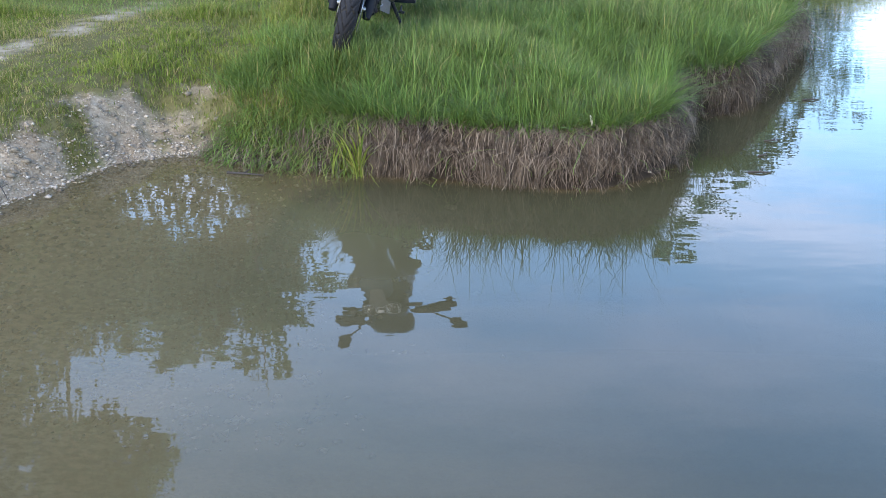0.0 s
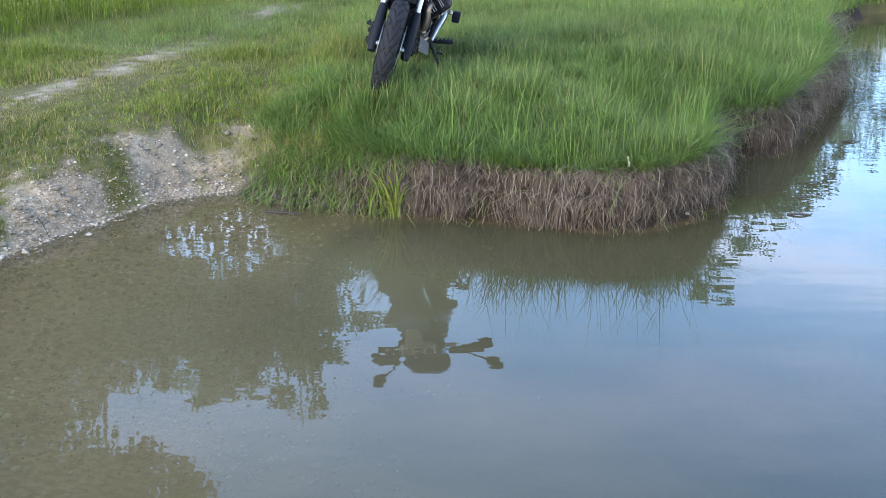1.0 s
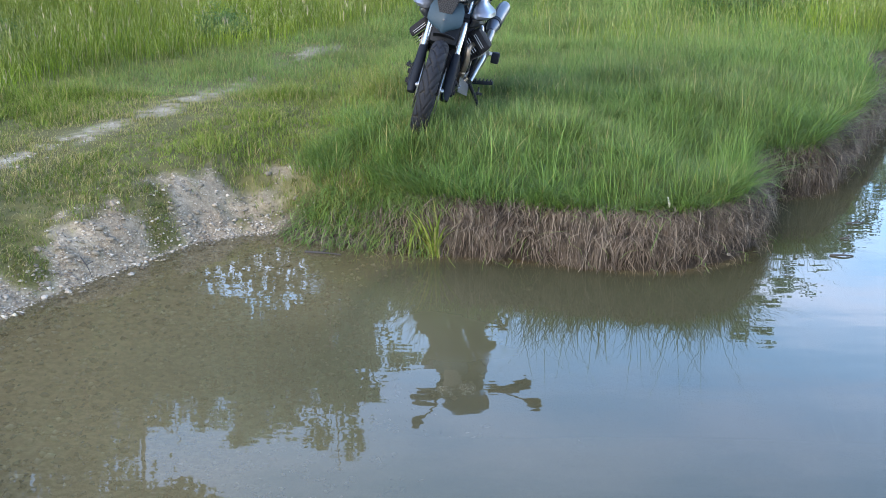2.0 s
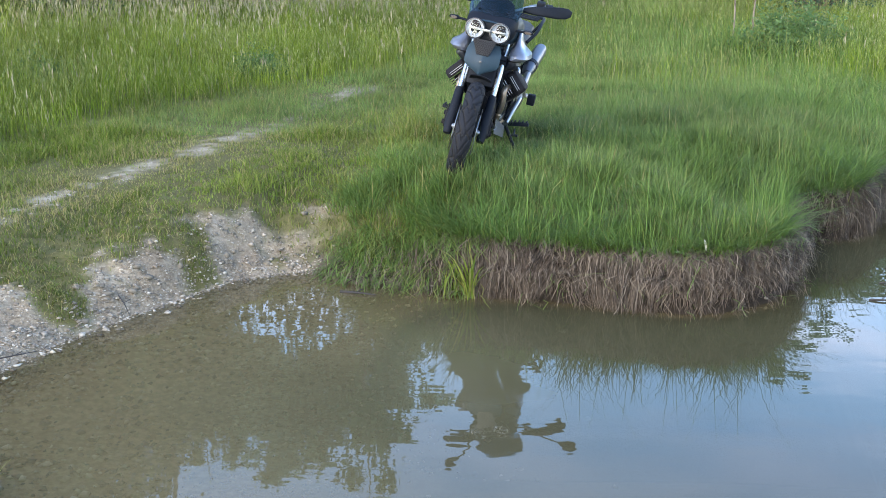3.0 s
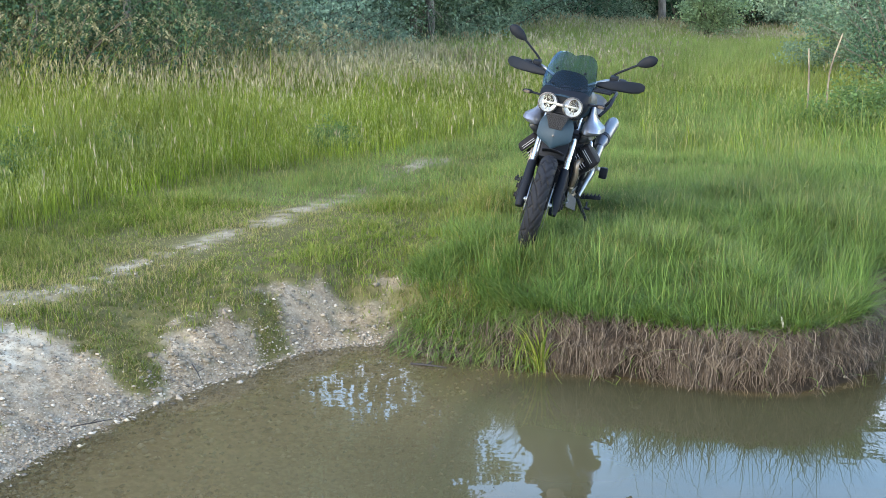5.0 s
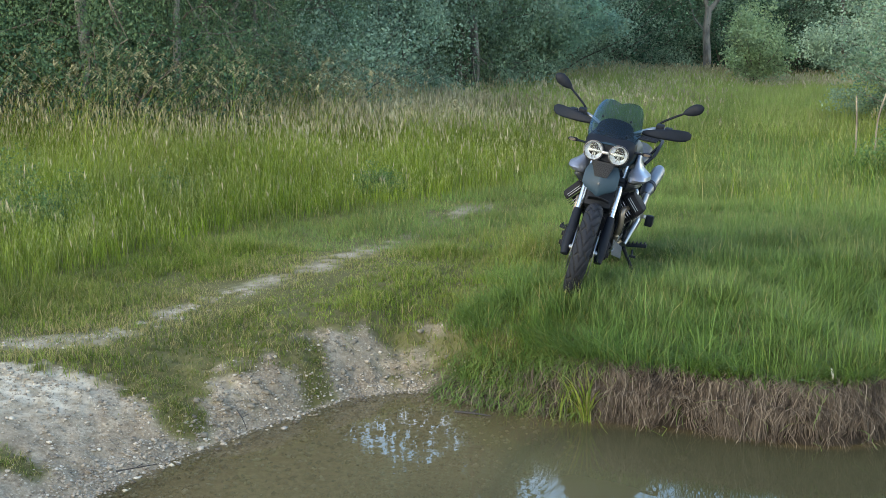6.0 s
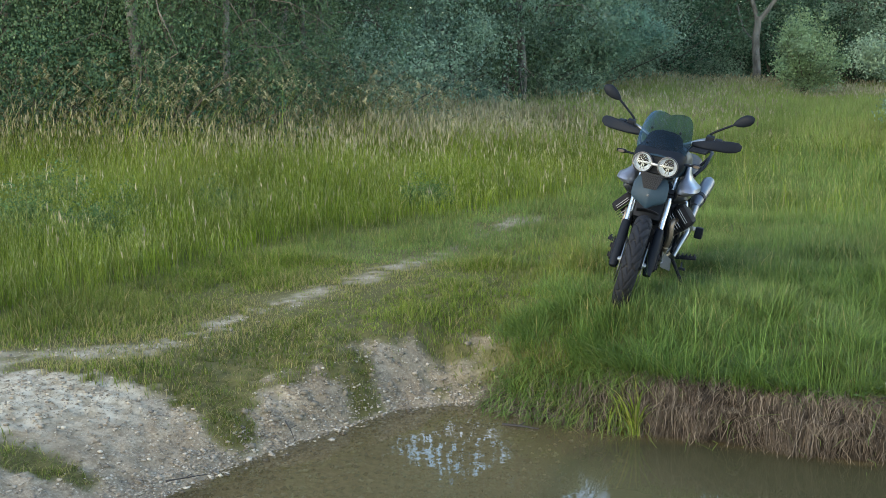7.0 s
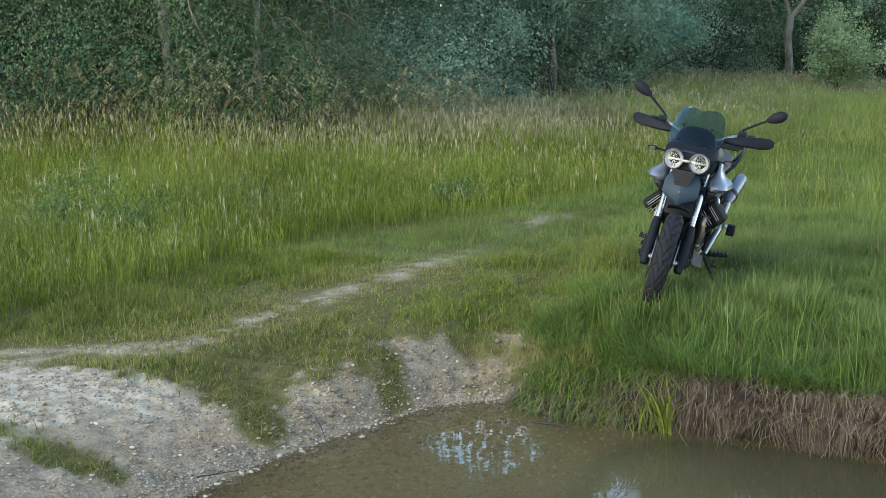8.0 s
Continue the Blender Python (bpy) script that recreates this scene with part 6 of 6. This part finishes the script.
# ---- stones, twigs, reeds and what floats ----
def rock_arrays(centre, size, r, flat=0.6):
    """Lumpy pebbles on a 20-sided base, each with its own shape."""
    bm = bmesh.new()
    bmesh.ops.create_icosphere(bm, subdivisions=1, radius=1.0)
    base = np.array([v.co for v in bm.verts])
    tri = np.array([[v.index for v in f.verts] for f in bm.faces])
    bm.free()
    n, k = len(centre), len(base)
    shape = base[None] * r.uniform(0.6, 1.25, (n, k, 1)) * np.stack([r.uniform(0.8, 1.4, n), r.uniform(0.7, 1.1, n), flat * r.uniform(0.6, 1.2, n)], 1)[:, None]
    a = r.uniform(0, 6.28, n)
    c, s = np.cos(a)[:, None], np.sin(a)[:, None]
    shape = np.stack([shape[..., 0] * c - shape[..., 1] * s, shape[..., 0] * s + shape[..., 1] * c, shape[..., 2]], -1)
    v = centre[:, None] + shape * size[:, None, None] * 0.5
    return v.reshape(-1, 3), (np.arange(n)[:, None, None] * k + tri[None]).reshape(-1, 3)


def on_ground(x, y, lift=0.0):
    return np.stack([x, y, land_height(x, y) + lift], 1)


def grit_arrays(centre, size, r):
    """Angular grit: eight-sided chips."""
    base = np.array([(1, 0, 0), (-1, 0, 0), (0, 1, 0), (0, -1, 0), (0, 0, 1), (0, 0, -1.0)])
    tri = np.array([(0, 2, 4), (2, 1, 4), (1, 3, 4), (3, 0, 4), (2, 0, 5), (1, 2, 5), (3, 1, 5), (0, 3, 5)])
    n = len(centre)
    shape = base[None] * r.uniform(0.6, 1.4, (n, 6, 1)) + r.normal(0, 0.2, (n, 6, 3))
    shape[..., 2] *= 0.6
    a = r.uniform(0, 6.28, n)
    c, s = np.cos(a)[:, None], np.sin(a)[:, None]
    shape = np.stack([shape[..., 0] * c - shape[..., 1] * s, shape[..., 0] * s + shape[..., 1] * c, shape[..., 2]], -1)
    return (centre[:, None] + shape * size[:, None, None] * 0.5).reshape(-1, 3), (np.arange(n)[:, None, None] * 6 + tri[None]).reshape(-1, 3)


x, y = scatter(-5.2, -1.0, 4.3, 7.9, 6500)
ok = (rng.uniform(0, 1, len(x)) < bare_ground(x, y) * (0.5 + 0.5 * clumped(x, y, 2.5, 90))) & (from_shore(x, y) > -0.3)
x, y = x[ok], y[ok]
near = smooth(0.45, 0.05, np.abs(from_shore(x, y)))
v, t = grit_arrays(on_ground(x, y, 0.001), (0.004 + 0.011 * rng.uniform(0, 1, len(x)) ** 3) * (1 + 0.6 * near), rng)
ob = mesh_object("gravel", v, [t], STONE, flat=True)
tagged(ob, "loose pale grey gravel on the beach", "gravel", kind="stuff")
x, y = scatter(-5.0, -1.0, 4.3, 7.9, 1300)
ok = (rng.uniform(0, 1, len(x)) < bare_ground(x, y) * (0.15 + 0.6 * clumped(x, y, 3.5, 91, 1.4)) + 0.3 * smooth(0.3, 0.0, np.abs(from_shore(x, y) - 0.1)) * is_beach(x, y)) & (from_shore(x, y) > -0.3)
x, y = x[ok], y[ok]
v, t = rock_arrays(on_ground(x, y, 0.002), 0.01 + 0.026 * rng.uniform(0, 1, len(x)) ** 3, rng)
ob = mesh_object("pebbles", v, [t], STONE, flat=True)
tagged(ob, "rounded pebbles scattered over the beach", "pebbles", kind="stuff")
x, y = scatter(-2.9, 0.2, 3.6, 6.8, 420)
s = from_shore(x, y)
ok = (s < -0.02) & (s > -1.6) & (rng.uniform(0, 1, len(x)) < smooth(0.2, -1.4, x))
x, y = x[ok], y[ok]
v, t = grit_arrays(on_ground(x, y, 0.004), 0.012 + 0.034 * rng.uniform(0, 1, len(x)) ** 2.5, rng)
ob = mesh_object("sunken_gravel", v, [t], STONE, flat=True)
tagged(ob, "drowned pebbles on the muddy pond bed", "gravel", kind="stuff")

x, y, o = along_bank(23, 33, 420, (-0.03, 0.16))
v, t = grit_arrays(on_ground(x, y, 0.002), 0.008 + 0.022 * rng.uniform(0, 1, len(x)) ** 2, rng)
ob = mesh_object("washed_gravel", v, [t], STONE, flat=True)
tagged(ob, "washed pale gravel along the beach's waterline", "gravel", kind="stuff")

x, y = scatter(-2.8, 0.4, 3.7, 6.7, 150)
s = from_shore(x, y)
ok = (s < -0.05) & (s > -1.9) & (rng.uniform(0, 1, len(x)) < smooth(0.5, -1.0, x))
x, y = x[ok], y[ok]
v, t = grit_arrays(on_ground(x, y, 0.008), 0.018 + 0.035 * rng.uniform(0, 1, len(x)) ** 2, rng)
ob = mesh_object("sunken_leaves", v, [t], FLAKE, flat=True)
tagged(ob, "dark and pale leaf scraps on the pond bed", "leaves", kind="stuff")

CLOD = surface("clay_clod", (0.145, 0.12, 0.085), 0.95, 0, 60, 0.4, 0.002)
x, y = scatter(-2.75, -1.3, 5.6, 7.4, 620)
s = from_shore(x, y)
ok = (s > 0.05) & (s < 0.55) & (rng.uniform(0, 1, len(x)) < bare_ground(x, y) * (0.2 + 0.8 * clumped(x, y, 4, 95, 1.5)))
x, y = x[ok], y[ok]
v, t = rock_arrays(on_ground(x, y, 0.0), 0.014 + 0.045 * rng.uniform(0, 1, len(x)) ** 2.5, rng, 0.8)
ob = mesh_object("clods", v, [t], CLOD, flat=True)
tagged(ob, "crumbled clods of brown clay on the slope", "soil", kind="stuff")

x, y = [], []
for (ax, ay), (bx, by) in zip(TRACK[1:-1], TRACK[2:]):
    q = rng.uniform(0, 1, 160)
    x.append(ax + (bx - ax) * q + rng.normal(0, 0.1, 160))
    y.append(ay + (by - ay) * q + rng.normal(0, 0.1, 160))
x, y = np.concatenate(x), np.concatenate(y)
ok = rng.uniform(0, 1, len(x)) < bare_ground(x, y)
x, y = x[ok], y[ok]
v, t = grit_arrays(on_ground(x, y, 0.001), 0.006 + 0.014 * rng.uniform(0, 1, len(x)) ** 2, rng)
ob = mesh_object("track_gravel", v, [t], STONE, flat=True)
tagged(ob, "loose stones on the worn track", "gravel", kind="stuff")

# single larger stones of the beach and below the bank
r = np.random.default_rng(5)
spots = [(-1.04, 6.745, 0.035), (0.08, 6.335, 0.07), (0.16, 6.315, 0.04), (-2.13, 6.02, 0.05), (-2.3, 5.98, 0.035), (-2.47, 5.62, 0.06), (-2.62, 5.5, 0.05), (-1.9, 6.72, 0.04), (-1.55, 6.95, 0.045), (-2.03, 6.66, 0.035)]
for i in range(24):
    px_, py_ = r.uniform(-3.6, -1.5), r.uniform(4.6, 7.0)
    if bare_ground(np.array([px_]), np.array([py_]))[0] > 0.6 and from_shore(np.array([px_]), np.array([py_]))[0] > 0.0:
        spots.append((px_, py_, r.uniform(0.016, 0.034)))
x, y, o = along_bank(17, 23, 6, (0.0, 0.03))
spots += [(float(a), float(b), r.uniform(0.02, 0.045)) for a, b in zip(x, y)]
for px_, py_, d in spots:
    v, t = rock_arrays(np.zeros((1, 3)), np.array([d]), r, 0.6)
    bm = bmesh.new()
    add_arrays(bm, v, t)
    bmesh.ops.subdivide_edges(bm, edges=bm.edges[:], cuts=1, smooth=0.6, use_grid_fill=True)
    stone = part("stone", bm, BIG_STONE, None, "rounded pale limestone pebble on the shore", 180)
    stone.location = (px_, py_, max(float(land_height(np.array([px_]), np.array([py_]))[0]), -0.01) + d * 0.12)
    tagged(stone, category="stone", group="stones of the shore")

TWIG = surface("grey_dead_wood", (0.025, 0.02, 0.016), 0.85, 0, 90, 0.4, 0.0006)
PALE_LEAF = plant("withered_leaf", (0.34, 0.31, 0.22), (0.44, 0.41, 0.3), (0.4, 0.36, 0.25), 0.3)
DOCK = plant("dock_leaf", (0.075, 0.145, 0.036), (0.13, 0.215, 0.06), (0.28, 0.26, 0.14), 0.35)


def twig(a, b, radius, label):
    bm = bmesh.new()
    p = bend([a, np.add(a, b) / 2 + np.array((0.01, -0.012, 0.006)), b], 6)
    tube(bm, p, np.linspace(radius, radius * 0.5, len(p)), 7)
    m = p[5]
    tube(bm, [m, m + np.array((0.03, 0.035, 0.012))], radius * 0.5, 5)
    return tagged(part("twig", bm, TWIG, None, label), category="twig")


twig((-2.66, 5.03, 0.09), (-2.5, 5.17, 0.085), 0.0042, "dark thin twig lying on the gravel")
twig((-1.22, 6.425, 0.004), (-1.0, 6.375, 0.003), 0.008, "dark stick floating in the shallows")
twig((1.8, 6.41, 0.003), (1.93, 6.4, 0.003), 0.007, "short dark stick floating on the pond")
twig((2.06, 7.05, 0.003), (2.17, 7.07, 0.003), 0.006, "short dark stick floating on the pond")
twig((2.6, 8.08, 0.003), (2.72, 8.1, 0.003), 0.007, "short dark stick floating on the pond")
twig((1.94, 6.73, 0.003), (2.0, 6.75, 0.003), 0.006, "short dark stick floating on the pond")
twig((-2.38, 5.95, 0.12), (-2.27, 5.8, 0.06), 0.004, "thin grey twig on the gravel slope")
twig((1.15, 6.62, 0.2), (1.62, 7.02, 0.16), 0.004, "dry stem sticking out of the bank")


def stake(az, dist, height, lean, thick):
    bm = bmesh.new()
    p = bend([(0, 0, -0.2), (0.01, 0, height * 0.5), (lean, 0, height)], 5)
    tube(bm, p, np.linspace(thick, thick * 0.75, len(p)), 8)
    ob = part("stake", bm, STAKE_WOOD, None, "weathered pale wooden stake in the tall grass")
    x_, y_ = at(az, dist)
    ob.location = (x_, y_, float(land_height(np.array([x_]), np.array([y_]))[0]))
    return tagged(ob, category="stake", group="stakes in the meadow")


stake(8.55, 17.5, 1.02, -0.01, 0.015)
stake(9.45, 18.2, 1.2, 0.17, 0.015)


def leaf_clump(name, x0, y0, z0, count, height, width, spread, mat, label, category, arch=0.7):
    """Broad arching leaves from one root, each a part."""
    root = new(name)
    root.location = (x0, y0, z0)
    for i in range(count):
        a, h = r.uniform(0, 6.28), height * r.uniform(0.5, 1.1)
        u = np.linspace(0, 1, 8)
        ax_, ay_ = math.cos(a), math.sin(a)
        reach = spread * r.uniform(0.3, 1.0)
        w = width * np.sin(np.pi * np.clip(u * 0.9 + 0.08, 0, 1)) ** 0.7 * 0.5
        cx_, cz_ = reach * u ** 1.7, h * (u - 0.35 * arch * u ** 2.6)
        bx_, by_ = r.normal(0, 0.03, 2)
        rows = []
        for k in range(8):
            c = np.array((bx_ + ax_ * cx_[k], by_ + ay_ * cx_[k], cz_[k]))
            s_ = np.array((-ay_, ax_, 0)) * w[k]
            rows.append((c - s_, c + np.array((0, 0, -0.25 * w[k])), c + s_))
        g = np.array(rows)
        idx = np.arange(24).reshape(8, 3)
        q = np.stack([idx[:-1, :-1], idx[:-1, 1:], idx[1:, 1:], idx[1:, :-1]], -1).reshape(-1, 4)
        tint = np.tile(np.array((r.uniform(0, 1), 0.5, 0.5 if r.uniform() < 0.15 else 0.0, 1.0)), (24, 1))
        mesh_object("leaf", g.reshape(-1, 3), [q], mat, [("tint", "FLOAT_COLOR", tint)], parent=root)
    return tagged(root, label, category)


leaf_clump("reed_clump", -0.46, 6.38, -0.02, 44, 0.44, 0.011, 0.26, REED, "bright yellow-green reeds at the foot of the bank", "reeds", 0.7)
leaf_clump("reed_clump", -0.57, 6.42, -0.02, 22, 0.28, 0.009, 0.14, REED, "small yellow-green reeds at the foot of the bank", "reeds")
leaf_clump("dock_plant", 0.77, 6.25, 0.3, 7, 0.1, 0.05, 0.1, DOCK, "broad pale green leaves at the bank's edge", "plant", 1.2)
leaf_clump("pale_leaf", 0.86, 6.23, 0.33, 1, 0.1, 0.014, 0.07, PALE_LEAF, "single withered cream leaf standing in the grass", "leaf", 1.0)
leaf_clump("shore_tuft", -2.16, 3.86, -0.02, 34, 0.19, 0.006, 0.08, REED, "small tuft of grass at the water's edge", "grass tuft")
